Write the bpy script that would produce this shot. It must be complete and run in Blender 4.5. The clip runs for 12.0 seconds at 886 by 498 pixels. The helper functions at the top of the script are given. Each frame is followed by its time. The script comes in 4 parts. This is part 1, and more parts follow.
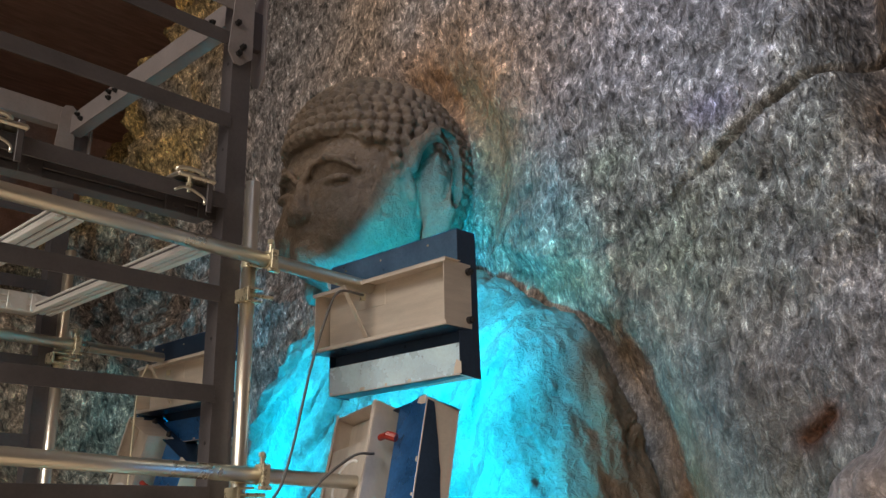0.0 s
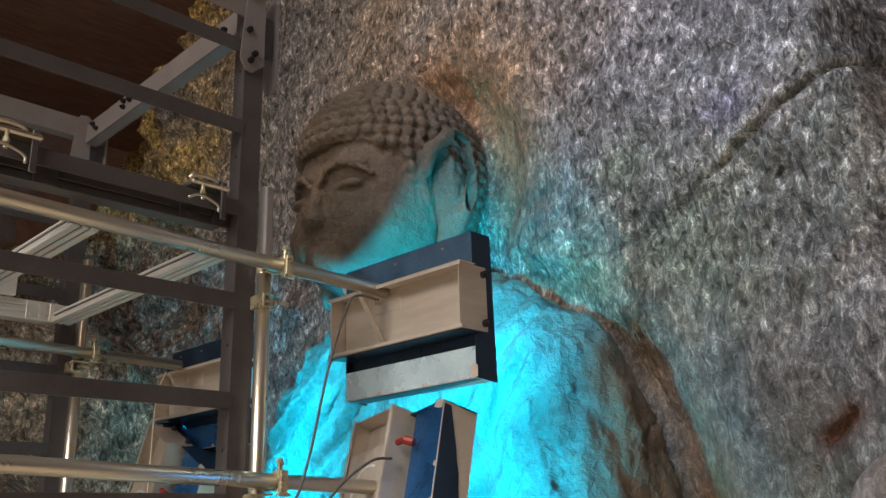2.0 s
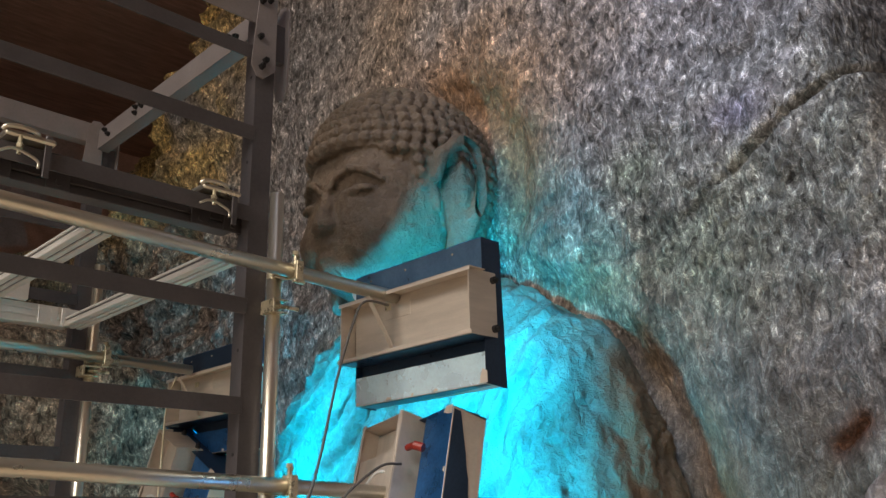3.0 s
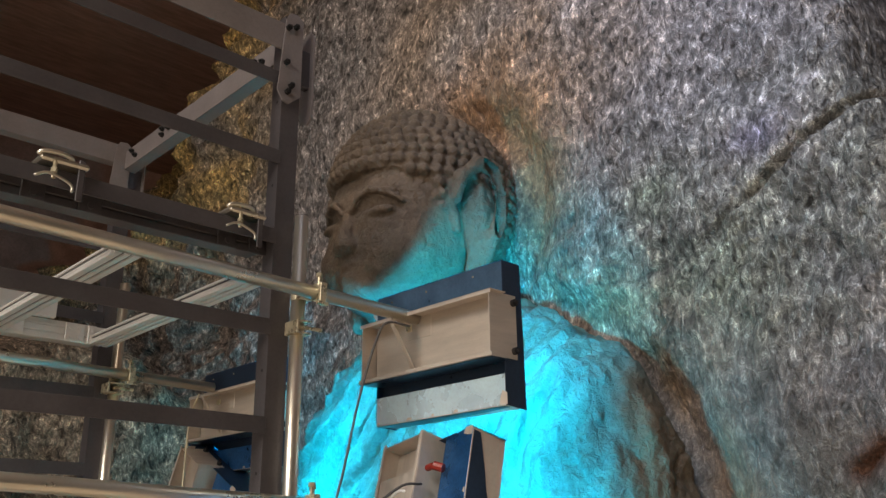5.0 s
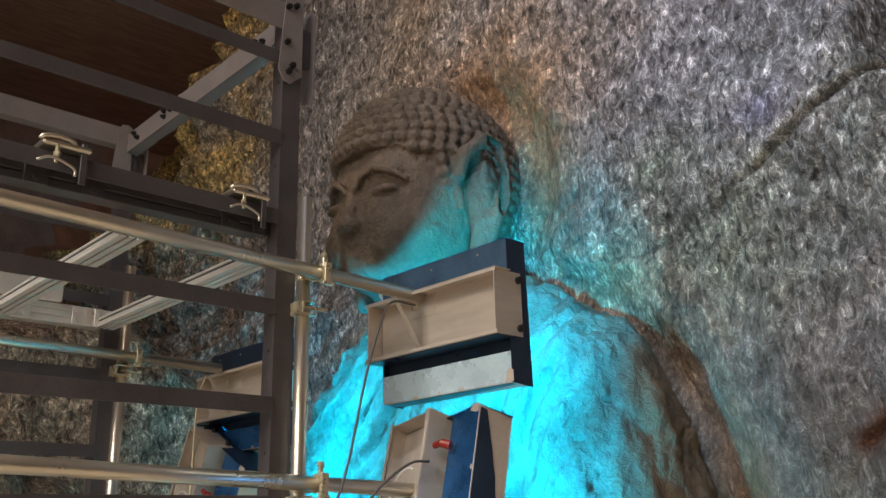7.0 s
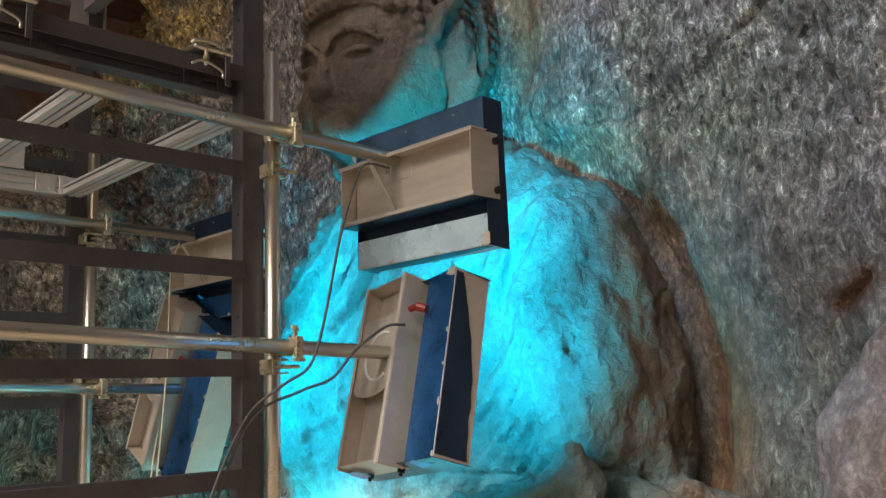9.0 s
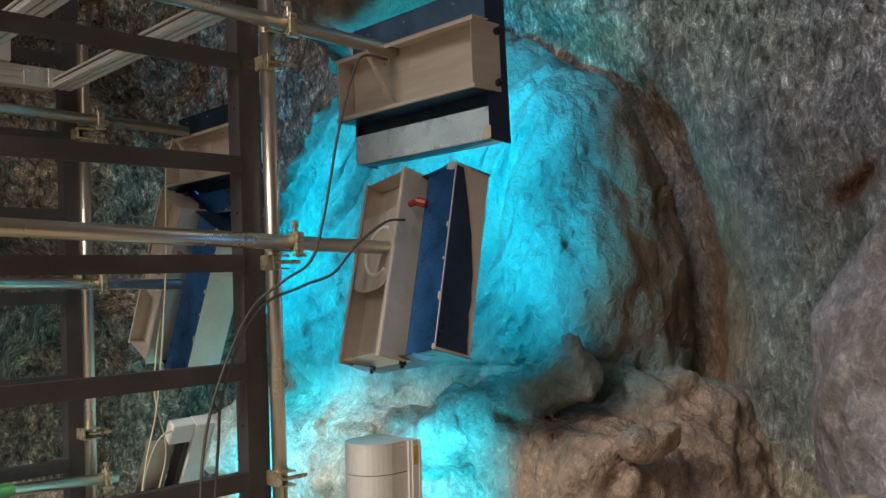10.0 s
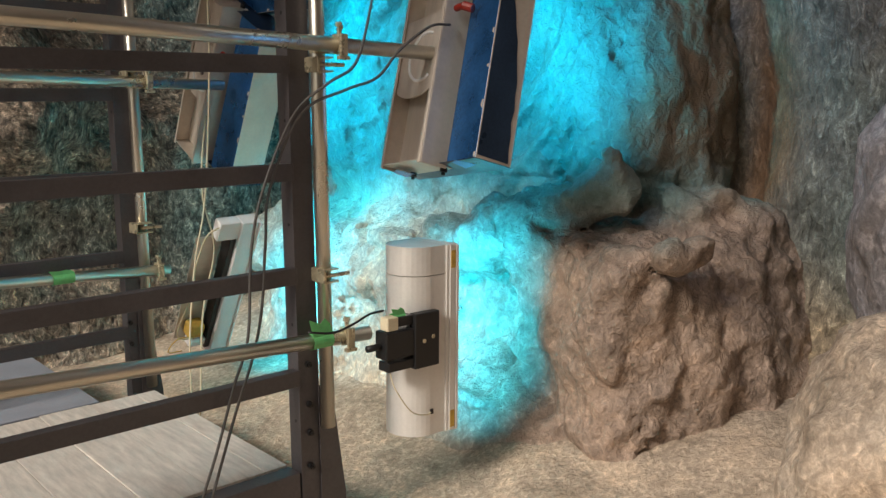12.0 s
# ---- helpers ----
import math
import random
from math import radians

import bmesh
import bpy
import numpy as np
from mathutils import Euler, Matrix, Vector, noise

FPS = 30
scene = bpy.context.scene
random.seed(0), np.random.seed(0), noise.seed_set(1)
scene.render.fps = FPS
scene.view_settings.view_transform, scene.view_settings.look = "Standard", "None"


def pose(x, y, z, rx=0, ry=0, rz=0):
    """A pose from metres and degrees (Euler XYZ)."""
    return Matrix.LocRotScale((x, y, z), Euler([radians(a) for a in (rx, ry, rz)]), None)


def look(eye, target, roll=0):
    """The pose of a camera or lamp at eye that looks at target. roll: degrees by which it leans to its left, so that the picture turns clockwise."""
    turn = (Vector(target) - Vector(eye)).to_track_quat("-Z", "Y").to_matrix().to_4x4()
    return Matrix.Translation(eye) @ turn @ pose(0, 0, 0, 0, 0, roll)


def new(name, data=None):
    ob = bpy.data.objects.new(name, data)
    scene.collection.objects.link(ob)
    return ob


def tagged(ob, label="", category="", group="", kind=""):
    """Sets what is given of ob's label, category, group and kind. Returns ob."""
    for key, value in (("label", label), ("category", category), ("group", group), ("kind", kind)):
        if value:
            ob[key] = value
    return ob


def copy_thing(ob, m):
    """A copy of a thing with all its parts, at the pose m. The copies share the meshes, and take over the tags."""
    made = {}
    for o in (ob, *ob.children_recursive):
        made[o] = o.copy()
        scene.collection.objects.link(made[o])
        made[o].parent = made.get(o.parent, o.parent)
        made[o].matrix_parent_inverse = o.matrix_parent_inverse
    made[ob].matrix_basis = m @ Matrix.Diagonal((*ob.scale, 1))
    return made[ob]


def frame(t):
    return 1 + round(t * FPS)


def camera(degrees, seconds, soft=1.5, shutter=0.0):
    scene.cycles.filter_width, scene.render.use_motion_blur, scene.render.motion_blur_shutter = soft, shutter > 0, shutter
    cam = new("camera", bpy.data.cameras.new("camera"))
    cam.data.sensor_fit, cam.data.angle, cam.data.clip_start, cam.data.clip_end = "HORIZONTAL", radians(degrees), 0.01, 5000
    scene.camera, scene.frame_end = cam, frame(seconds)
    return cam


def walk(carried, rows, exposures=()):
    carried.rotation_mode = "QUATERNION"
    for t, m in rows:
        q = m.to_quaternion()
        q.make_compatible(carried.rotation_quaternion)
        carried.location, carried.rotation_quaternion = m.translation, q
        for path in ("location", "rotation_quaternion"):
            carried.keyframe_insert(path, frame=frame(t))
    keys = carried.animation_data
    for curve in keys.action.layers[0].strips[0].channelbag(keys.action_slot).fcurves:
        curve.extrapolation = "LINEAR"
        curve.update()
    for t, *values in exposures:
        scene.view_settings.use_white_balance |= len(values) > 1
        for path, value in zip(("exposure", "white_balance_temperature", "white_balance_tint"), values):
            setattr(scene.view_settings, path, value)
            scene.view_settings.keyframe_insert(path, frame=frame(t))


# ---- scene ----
cam = camera(53.6, 12.0, soft=1.4)
PATH = [
    (0, (0.113, 0.036, 1.704), (1.496, 1.351, 2.302), -1.1),
    (0.5, (0.115, 0.031, 1.706), (1.489, 1.36, 2.294), -1.3),
    (1, (0.12, 0.031, 1.704), (1.484, 1.37, 2.293), -1.5),
    (1.5, (0.125, 0.033, 1.705), (1.482, 1.377, 2.299), -1.7),
    (2, (0.126, 0.036, 1.708), (1.48, 1.377, 2.313), -1.7),
    (2.5, (0.125, 0.036, 1.708), (1.469, 1.384, 2.322), -1.5),
    (3, (0.122, 0.034, 1.707), (1.459, 1.388, 2.325), -1.4),
    (5, (0.074, 0.007, 1.715), (1.376, 1.378, 2.368), -0.7),
    (5.5, (0.068, 0.002, 1.716), (1.367, 1.377, 2.364), -0.5),
    (6, (0.07, 0.001, 1.715), (1.367, 1.38, 2.361), -1.0),
    (6.5, (0.072, 0.005, 1.715), (1.369, 1.389, 2.35), -1.2),
    (6.7, (0.072, 0.007, 1.718), (1.372, 1.393, 2.343), -1.3),
    (8.3, (0.121, 0.04, 1.711), (1.468, 1.446, 2.167), -1.8),
    (8.5, (0.129, 0.052, 1.702), (1.486, 1.459, 2.125), -1.9),
    (9, (0.153, 0.066, 1.697), (1.53, 1.479, 2.023), -2.0),
    (9.5, (0.156, 0.086, 1.702), (1.556, 1.498, 1.916), -2.1),
    (10, (0.15, 0.095, 1.701), (1.549, 1.522, 1.788), -2.2),
    (10.5, (0.146, 0.099, 1.7), (1.529, 1.543, 1.668), -2.0),
    (11, (0.128, 0.087, 1.699), (1.494, 1.543, 1.579), -1.3),
    (11.5, (0.119, 0.078, 1.692), (1.463, 1.543, 1.478), -0.8),
    (12, (0.122, 0.081, 1.687), (1.433, 1.554, 1.352), -0.4),
]
walk(cam, [(t, look(eye, target, roll)) for t, eye, target, roll in PATH],
     exposures=[(0.0, 0.2), (3.0, 0.22), (6.5, 0.26), (8.5, 0.22), (9.5, -0.26), (10.5, -0.5), (12.0, -0.22)])

# ---- light: daylight from the open front of the grotto, cyan wash lamps on the scaffold ----
world = bpy.data.worlds.new("world")
scene.world = world
world.use_nodes = True
wn = world.node_tree
sky = wn.nodes.new("ShaderNodeTexSky")
sky.sky_type = "NISHITA"
sky.sun_disc = False
sky.sun_elevation, sky.sun_rotation = radians(38), radians(250)
wn.links.new(sky.outputs[0], wn.nodes["Background"].inputs[0])
wn.nodes["Background"].inputs[1].default_value = 0.06


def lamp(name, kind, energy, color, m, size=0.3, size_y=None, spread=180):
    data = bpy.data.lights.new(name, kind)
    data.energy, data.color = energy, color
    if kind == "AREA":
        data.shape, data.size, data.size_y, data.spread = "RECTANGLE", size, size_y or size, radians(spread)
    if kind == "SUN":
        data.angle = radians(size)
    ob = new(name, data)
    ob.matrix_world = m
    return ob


lamp("sun", "SUN", 4.2, (1.0, 0.91, 0.80), look((-8.5, 1.7, 7.9), (3.2, 2.4, 0.1)), 13)
lamp("daylight_opening", "AREA", 84, (1.0, 0.87, 0.74), look((-3.6, 0.5, 5.4), (3.4, 1.6, 1.8)), 4.0, 2.4, 130)
# two lamps added out of view, without fixtures, to brighten the upper wall
lamp("upper_cool_fill", "AREA", 15.5, (0.64, 0.75, 1.0), look((1.1, 1.6, 6.0), (3.6, 1.75, 3.6)), 0.5, 0.3, 80)
lamp("upper_warm_fill", "AREA", 9, (1.0, 0.82, 0.62), look((0.9, 3.4, 6.2), (3.6, 3.6, 4.4)), 0.5, 0.3, 100)
CYAN = (0.0, 0.64, 1.0)
lamp("wash_light_upper", "AREA", 23, CYAN, look((2.34, 2.2, 2.42), (2.99, 2.92, 2.63)), 0.05, 0.05, 92)
lamp("wash_light_middle", "AREA", 12, CYAN, look((2.46, 2.40, 1.80), (3.36, 2.76, 1.90)), 0.16, 0.40, 114)
lamp("wash_light_lower", "AREA", 9, (0.0, 0.66, 1.0), look((2.22, 2.43, 0.85), (3.02, 2.93, 0.82)), 0.1, 0.66, 84)
lamp("wash_light_upper_far", "AREA", 9, CYAN, look((2.39, 3.86, 2.36), (3.39, 3.95, 2.2)), 0.5, 0.3, 110)
lamp("wash_light_middle_far", "AREA", 13, CYAN, look((2.40, 4.12, 1.85), (3.5, 3.9, 1.5)), 0.3, 0.5, 136)
lamp("wash_light_lower_far", "AREA", 17, (0.0, 0.66, 1.0), look((2.27, 4.05, 0.85), (3.25, 4.15, 0.85)), 0.1, 0.7, 160)


# ---- materials ----
def nodes_of(name):
    m = bpy.data.materials.new(name)
    m.use_nodes = True
    t = m.node_tree
    return m, t, t.nodes["Principled BSDF"]


def tex_noise(t, vec, scale, detail=6.0, rough=0.6, distort=0.0):
    n = t.nodes.new("ShaderNodeTexNoise")
    n.inputs["Scale"].default_value, n.inputs["Detail"].default_value = scale, detail
    n.inputs["Roughness"].default_value, n.inputs["Distortion"].default_value = rough, distort
    t.links.new(vec, n.inputs["Vector"])
    return n


def ramp(t, fac, stops):
    r = t.nodes.new("ShaderNodeValToRGB")
    el = r.color_ramp.elements
    while len(el) < len(stops):
        el.new(0.5)
    for e, (p, c) in zip(el, stops):
        e.position, e.color = p, (*c, 1) if len(c) == 3 else c
    t.links.new(fac, r.inputs[0])
    return r


def mix(t, a, b, fac, mode="MIX"):
    n = t.nodes.new("ShaderNodeMix")
    n.data_type, n.blend_type = "RGBA", mode
    n.clamp_result = False
    for sock, v in ((n.inputs["Factor"], fac), (n.inputs["A"], a), (n.inputs["B"], b)):
        if isinstance(v, (int, float)):
            sock.default_value = v
        elif isinstance(v, tuple):
            sock.default_value = (*v, 1)
        else:
            t.links.new(v, sock)
    return n.outputs["Result"]


def bump(t, b, height, strength, dist, under=None):
    n = t.nodes.new("ShaderNodeBump")
    n.inputs["Strength"].default_value, n.inputs["Distance"].default_value = strength, dist
    t.links.new(height, n.inputs["Height"])
    if under:
        t.links.new(under.outputs[0], n.inputs["Normal"])
    t.links.new(n.outputs[0], b.inputs["Normal"])
    return n


def coords(t, scale=(1, 1, 1), turn=(0, 0, 0)):
    c = t.nodes.new("ShaderNodeTexCoord")
    m = t.nodes.new("ShaderNodeMapping")
    m.inputs["Scale"].default_value, m.inputs["Rotation"].default_value = scale, turn
    t.links.new(c.outputs["Object"], m.inputs[0])
    return m.outputs[0]


def stone_mat(name, grain=38.0, speck=0.55, relief=0.012, gloss=0.75, wet=0.0, strokes=0.5, long=0.6):
    """Weathered tuff: mineral tint of the stone, tool strokes, pale crystals, dark pits, painted crest highlights."""
    m, t, b = nodes_of(name)
    p = coords(t)
    tilt = coords(t, (1, 1.15, long), (0.42, 0, 0))
    cross = coords(t, (1, 1.1, long * 0.9), (-0.7, 0, 0))
    at = t.nodes.new("ShaderNodeAttribute")
    at.attribute_name = "tint"
    big = tex_noise(t, p, 3.2, 8, 0.65)
    blot = tex_noise(t, p, grain * 0.33, 5, 0.6, 0.8)
    marks = tex_noise(t, tilt, grain * 0.85, 6, 0.62, 0.7)
    chisel = tex_noise(t, cross, grain * 0.6, 4, 0.55, 0.9)
    fine = tex_noise(t, p, grain * 4.5, 3, 0.6)
    crest = t.nodes.new("ShaderNodeMath")
    crest.operation = "SUBTRACT"
    crest.inputs[1].default_value = 0.5
    t.links.new(chisel.outputs[0], crest.inputs[0])
    line = t.nodes.new("ShaderNodeMath")
    line.operation = "ABSOLUTE"
    t.links.new(crest.outputs[0], line.inputs[0])
    mottle = ramp(t, big.outputs[0], [(0.3, (0.55, 0.54, 0.52)), (0.5, (0.95, 0.95, 0.95)), (0.72, (1.3, 1.24, 1.17))])
    blots = ramp(t, blot.outputs[0], [(0.32, (1 - 0.75 * speck,) * 3), (0.5, (0.98, 0.98, 0.98)), (0.68, (1 + 0.7 * speck,) * 3)])
    pits = ramp(t, marks.outputs[0], [(0.34, (1 - 1.1 * speck,) * 3), (0.48, (0.92, 0.92, 0.92)), (0.57, (1.15, 1.15, 1.15)), (0.66, (1 + 2.2 * speck, 1 + 2.2 * speck, 1 + 2.15 * speck))])
    # pale lines paint highlights of the stroke crests into the colour
    crest_glints = ramp(t, line.outputs[0], [(0.0, (1 + 1.5 * strokes * speck,) * 3), (0.03, (1.05, 1.05, 1.05)), (0.12, (1 - 0.3 * strokes * speck,) * 3)])
    dust = ramp(t, fine.outputs[0], [(0.36, (1 - 0.4 * speck,) * 3), (0.64, (1 + 0.4 * speck,) * 3)])
    c = mix(t, at.outputs["Color"], mottle.outputs[0], 1.0, "MULTIPLY")
    for layer in (blots, pits, crest_glints, dust):
        c = mix(t, c, layer.outputs[0], at.outputs["Alpha"], "MULTIPLY")
    t.links.new(c, b.inputs["Base Color"])
    r = ramp(t, marks.outputs[0], [(0.3, (gloss + 0.1,) * 3), (0.7, (gloss - 0.25 - wet,) * 3)])
    t.links.new(r.outputs[0], b.inputs["Roughness"])
    b1 = bump(t, b, marks.outputs[0], 0.9, relief)
    b2 = bump(t, b, chisel.outputs[0], 0.8, relief * 1.3, b1)
    bump(t, b, fine.outputs[0], 0.5, relief * 0.25, b2)
    return m


def plain_mat(name, col, rough=0.5, metal=0.0, vary=0.15, scale=9.0, fine=0.0015, stretch=(1, 1, 1), scratch=0.0):
    m, t, b = nodes_of(name)
    p = coords(t, stretch)
    info = t.nodes.new("ShaderNodeObjectInfo")
    add = t.nodes.new("ShaderNodeVectorMath")
    t.links.new(p, add.inputs[0])
    t.links.new(info.outputs["Random"], add.inputs[1])
    n1 = tex_noise(t, add.outputs[0], scale, 7, 0.6)
    n2 = tex_noise(t, add.outputs[0], scale * 14, 4, 0.6)
    lo, hi = tuple(x * (1 - vary) for x in col), tuple(min(1, x * (1 + vary)) for x in col)
    c = ramp(t, n1.outputs[0], [(0.3, lo), (0.7, hi)]).outputs[0]
    k = ramp(t, n2.outputs[0], [(0.3, (1 - vary * 0.7,) * 3), (0.6, (1.0, 1.0, 1.0))]).outputs[0]
    t.links.new(mix(t, c, k, 1.0, "MULTIPLY"), b.inputs["Base Color"])
    rr = ramp(t, n1.outputs[0], [(0.25, (max(0.05, rough - min(0.12, vary)),) * 3), (0.75, (min(1, rough + min(0.12, vary)),) * 3)])
    t.links.new(rr.outputs[0], b.inputs["Roughness"])
    b.inputs["Metallic"].default_value = metal
    if fine:
        bump(t, b, n2.outputs[0], 0.4, fine)
    return m


M_WALL = stone_mat("rock_wall_stone", 31, 0.78, 0.026, 0.64, 0.08, 0.9)
M_STATUE = stone_mat("carved_stone", 34, 0.36, 0.018, 0.66, 0.0, 0.1, 1.0)
M_ROCK = stone_mat("boulder_stone", 30, 0.24, 0.014, 0.85, 0.0, 0.3, 0.9)
M_SAND = stone_mat("ground_sand", 44, 0.2, 0.010, 0.9, 0.0, 0.2, 1.0)
M_STEEL = plain_mat("grey_painted_steel", (0.098, 0.09, 0.096), 0.45, 0.2, 0.18, 6)
# lighter copy of the grey steel, carrying bounce light on the top beams
M_STEEL_LIT = plain_mat("lit_grey_painted_steel", (0.24, 0.215, 0.215), 0.5, 0.1, 0.14, 6)
M_PIPE = plain_mat("galvanised_pipe", (0.66, 0.62, 0.53), 0.30, 0.85, 0.05, 5, 0.0)
M_CLAMP = plain_mat("zinc_clamp", (0.64, 0.57, 0.40), 0.3, 0.6, 0.25, 25, 0.001)
M_SHEET = plain_mat("brushed_sheet_metal", (0.66, 0.59, 0.51), 0.44, 0.4, 0.1, 5, 0.0004, (1, 1, 8))
M_FILM = plain_mat("blue_film_on_metal", (0.035, 0.17, 0.46), 0.3, 0.75, 0.3, 6, 0.0006)
# blue film paled in colour to hold its bright reflection and lit scrap
M_FILM_LIT = plain_mat("lit_blue_film_on_metal", (0.60, 0.79, 0.95), 0.28, 0.3, 0.15, 6, 0.0006)
M_FILM_GREY = plain_mat("grey_blue_film_on_metal", (0.14, 0.25, 0.38), 0.33, 0.75, 0.2, 6, 0.0006)
M_NAVY = plain_mat("navy_sheet", (0.03, 0.055, 0.10), 0.36, 0.5, 0.25, 6, 0.0006)
M_ALU = plain_mat("anodised_aluminium", (0.78, 0.76, 0.73), 0.36, 0.35, 0.06, 8, 0.0003)
M_WHITE = plain_mat("white_enamel", (0.78, 0.78, 0.77), 0.35, 0.0, 0.05, 8, 0.0003)
M_BLACK = plain_mat("black_plastic", (0.012, 0.012, 0.013), 0.42, 0.0, 0.3, 12, 0.0006)
M_CABLE = plain_mat("grey_cable", (0.10, 0.095, 0.09), 0.55, 0.0, 0.2, 30, 0.0004)
M_TAPE = plain_mat("green_tape", (0.16, 0.55, 0.20), 0.6, 0.0, 0.15, 30, 0.001)
M_RED = plain_mat("red_plastic", (0.25, 0.02, 0.012), 0.4, 0.0, 0.2, 30, 0.0004)
M_YELLOW = plain_mat("yellow_label", (0.62, 0.40, 0.08), 0.6, 0.0, 0.2, 40, 0.0004)
M_CREAM = plain_mat("cream_plastic", (0.68, 0.60, 0.42), 0.55, 0.0, 0.12, 30, 0.0004)
M_BROWN = plain_mat("brown_roof_board", (0.44, 0.27, 0.22), 0.7, 0.0, 0.3, 3, 0.002, (1, 6, 1))
M_PLANK = plain_mat("worn_plank", (0.58, 0.53, 0.48), 0.7, 0.0, 0.22, 7, 0.002, (7, 1, 7))
M_GREYBOARD = plain_mat("grey_board", (0.27, 0.29, 0.34), 0.55, 0.0, 0.12, 6, 0.001)


# ---- helpers for shapes ----
def part(name, bm, material, parent=None, label="", smooth=False):
    me = bpy.data.meshes.new(name)
    bm.normal_update()
    bm.to_mesh(me)
    bm.free()
    if smooth:
        me.polygons.foreach_set("use_smooth", [True] * len(me.polygons))
    me.materials.append(material)
    ob = new(name, me)
    ob.parent = parent
    if label:
        ob["label"] = label
    return ob


def thing(name, label, category, group="", at=(0, 0, 0)):
    ob = tagged(new(name), label, category, group)
    ob.empty_display_size = 0.05
    ob.location = at
    return ob


def box(lo, hi, bevel=0.0, bm=None, m=None):
    bm = bm or bmesh.new()
    vs = bmesh.ops.create_cube(bm, size=1)["verts"]
    for v in vs:
        v.co = Vector([lo[i] + (hi[i] - lo[i]) * (v.co[i] + 0.5) for i in range(3)])
    if bevel:
        es = list({e for v in vs for e in v.link_edges})
        vs = list({v for f in bmesh.ops.bevel(bm, geom=es, offset=bevel, segments=1, affect="EDGES")["faces"] for v in f.verts})
    if m:
        bmesh.ops.transform(bm, matrix=m, verts=vs)
    return bm


def sweep(points, r, n=10, bm=None, caps=True, hollow=0.0):
    """A round bar along points."""
    bm = bm or bmesh.new()
    pts = [Vector(p) for p in points]
    rings, up = [], Vector((0.13, 0.27, 0.95)).normalized()
    for i, p in enumerate(pts):
        d = (pts[min(i + 1, len(pts) - 1)] - pts[max(i - 1, 0)]).normalized()
        a = d.cross(up)
        if a.length < 0.05:
            a = d.cross(Vector((1, 0, 0)))
        a.normalize()
        b = d.cross(a)
        rings.append([bm.verts.new(p + r * (math.cos(k * math.tau / n) * a + math.sin(k * math.tau / n) * b)) for k in range(n)])
    for s, e in zip(rings, rings[1:]):
        for k in range(n):
            bm.faces.new((s[k], s[(k + 1) % n], e[(k + 1) % n], e[k]))
    if caps:
        for ring, flip in ((rings[0], False), (rings[-1], True)):
            if hollow:
                c = sum((v.co for v in ring), Vector()) / n
                inward = (pts[1] - pts[0]).normalized() * (0.03 if not flip else -0.03)
                rim = [bm.verts.new(c + (v.co - c) * hollow) for v in ring]
                deep = [bm.verts.new(v.co + inward) for v in rim]
                for k in range(n):
                    j = (k + 1) % n
                    bm.faces.new((ring[k], ring[j], rim[j], rim[k]))
                    bm.faces.new((rim[k], rim[j], deep[j], deep[k]))
                bm.faces.new(deep)
            else:
                bm.faces.new(ring)
    bmesh.ops.recalc_face_normals(bm, faces=bm.faces)
    return bm


def plate(outline, axis, at, thick, bm=None):
    """A flat plate with the outline in the two other axes, centred on axis = at."""
    bm = bm or bmesh.new()

    def put(p, d):
        q = list(p)
        q.insert(axis, at + d)
        return bm.verts.new(q)
    f, k = [put(p, -thick / 2) for p in outline], [put(p, thick / 2) for p in outline]
    faces = [bm.faces.new(f), bm.faces.new(k[::-1])]
    for i in range(len(f)):
        j = (i + 1) % len(f)
        faces.append(bm.faces.new((f[i], k[i], k[j], f[j])))
    bmesh.ops.recalc_face_normals(bm, faces=faces)
    return bm


def smooth_path(points, steps=6):
    """Points of a soft curve through the given ones."""
    p = [Vector(q) for q in points]
    p = [2 * p[0] - p[1]] + p + [2 * p[-1] - p[-2]]
    out = []
    for i in range(1, len(p) - 2):
        for s in range(steps):
            u = s / steps
            out.append(0.5 * (2 * p[i] + (p[i + 1] - p[i - 1]) * u + (2 * p[i - 1] - 5 * p[i] + 4 * p[i + 1] - p[i + 2]) * u * u
                              + (3 * p[i] - p[i - 1] - 3 * p[i + 1] + p[i + 2]) * u ** 3))
    return out + [p[-2]]


LATTICE = np.random.RandomState(7).rand(64, 64, 64).astype(np.float32)


def value_noise(p):
    """Smooth noise from -1 to 1 at an array of points."""
    i = np.floor(p).astype(np.int64)
    f = (p - i).astype(np.float32)
    f = f * f * (3 - 2 * f)
    out = 0
    for a in (0, 1):
        for b in (0, 1):
            for c in (0, 1):
                w = (f[..., 0] if a else 1 - f[..., 0]) * (f[..., 1] if b else 1 - f[..., 1]) * (f[..., 2] if c else 1 - f[..., 2])
                out = out + w * LATTICE[(i[..., 0] + a) % 64, (i[..., 1] + b) % 64, (i[..., 2] + c) % 64]
    return out * 2 - 1


def fbm(p, scale, octaves=4, gain=0.5, shift=0.0):
    out, amp, p = 0, 1.0, p * scale + shift
    for _ in range(octaves):
        out = out + amp * value_noise(p)
        p, amp = p * 2.03 + 11.7, amp * gain
    return out


def smoothstep(a, b, x):
    u = np.clip((x - a) / (b - a), 0, 1)
    return u * u * (3 - 2 * u)


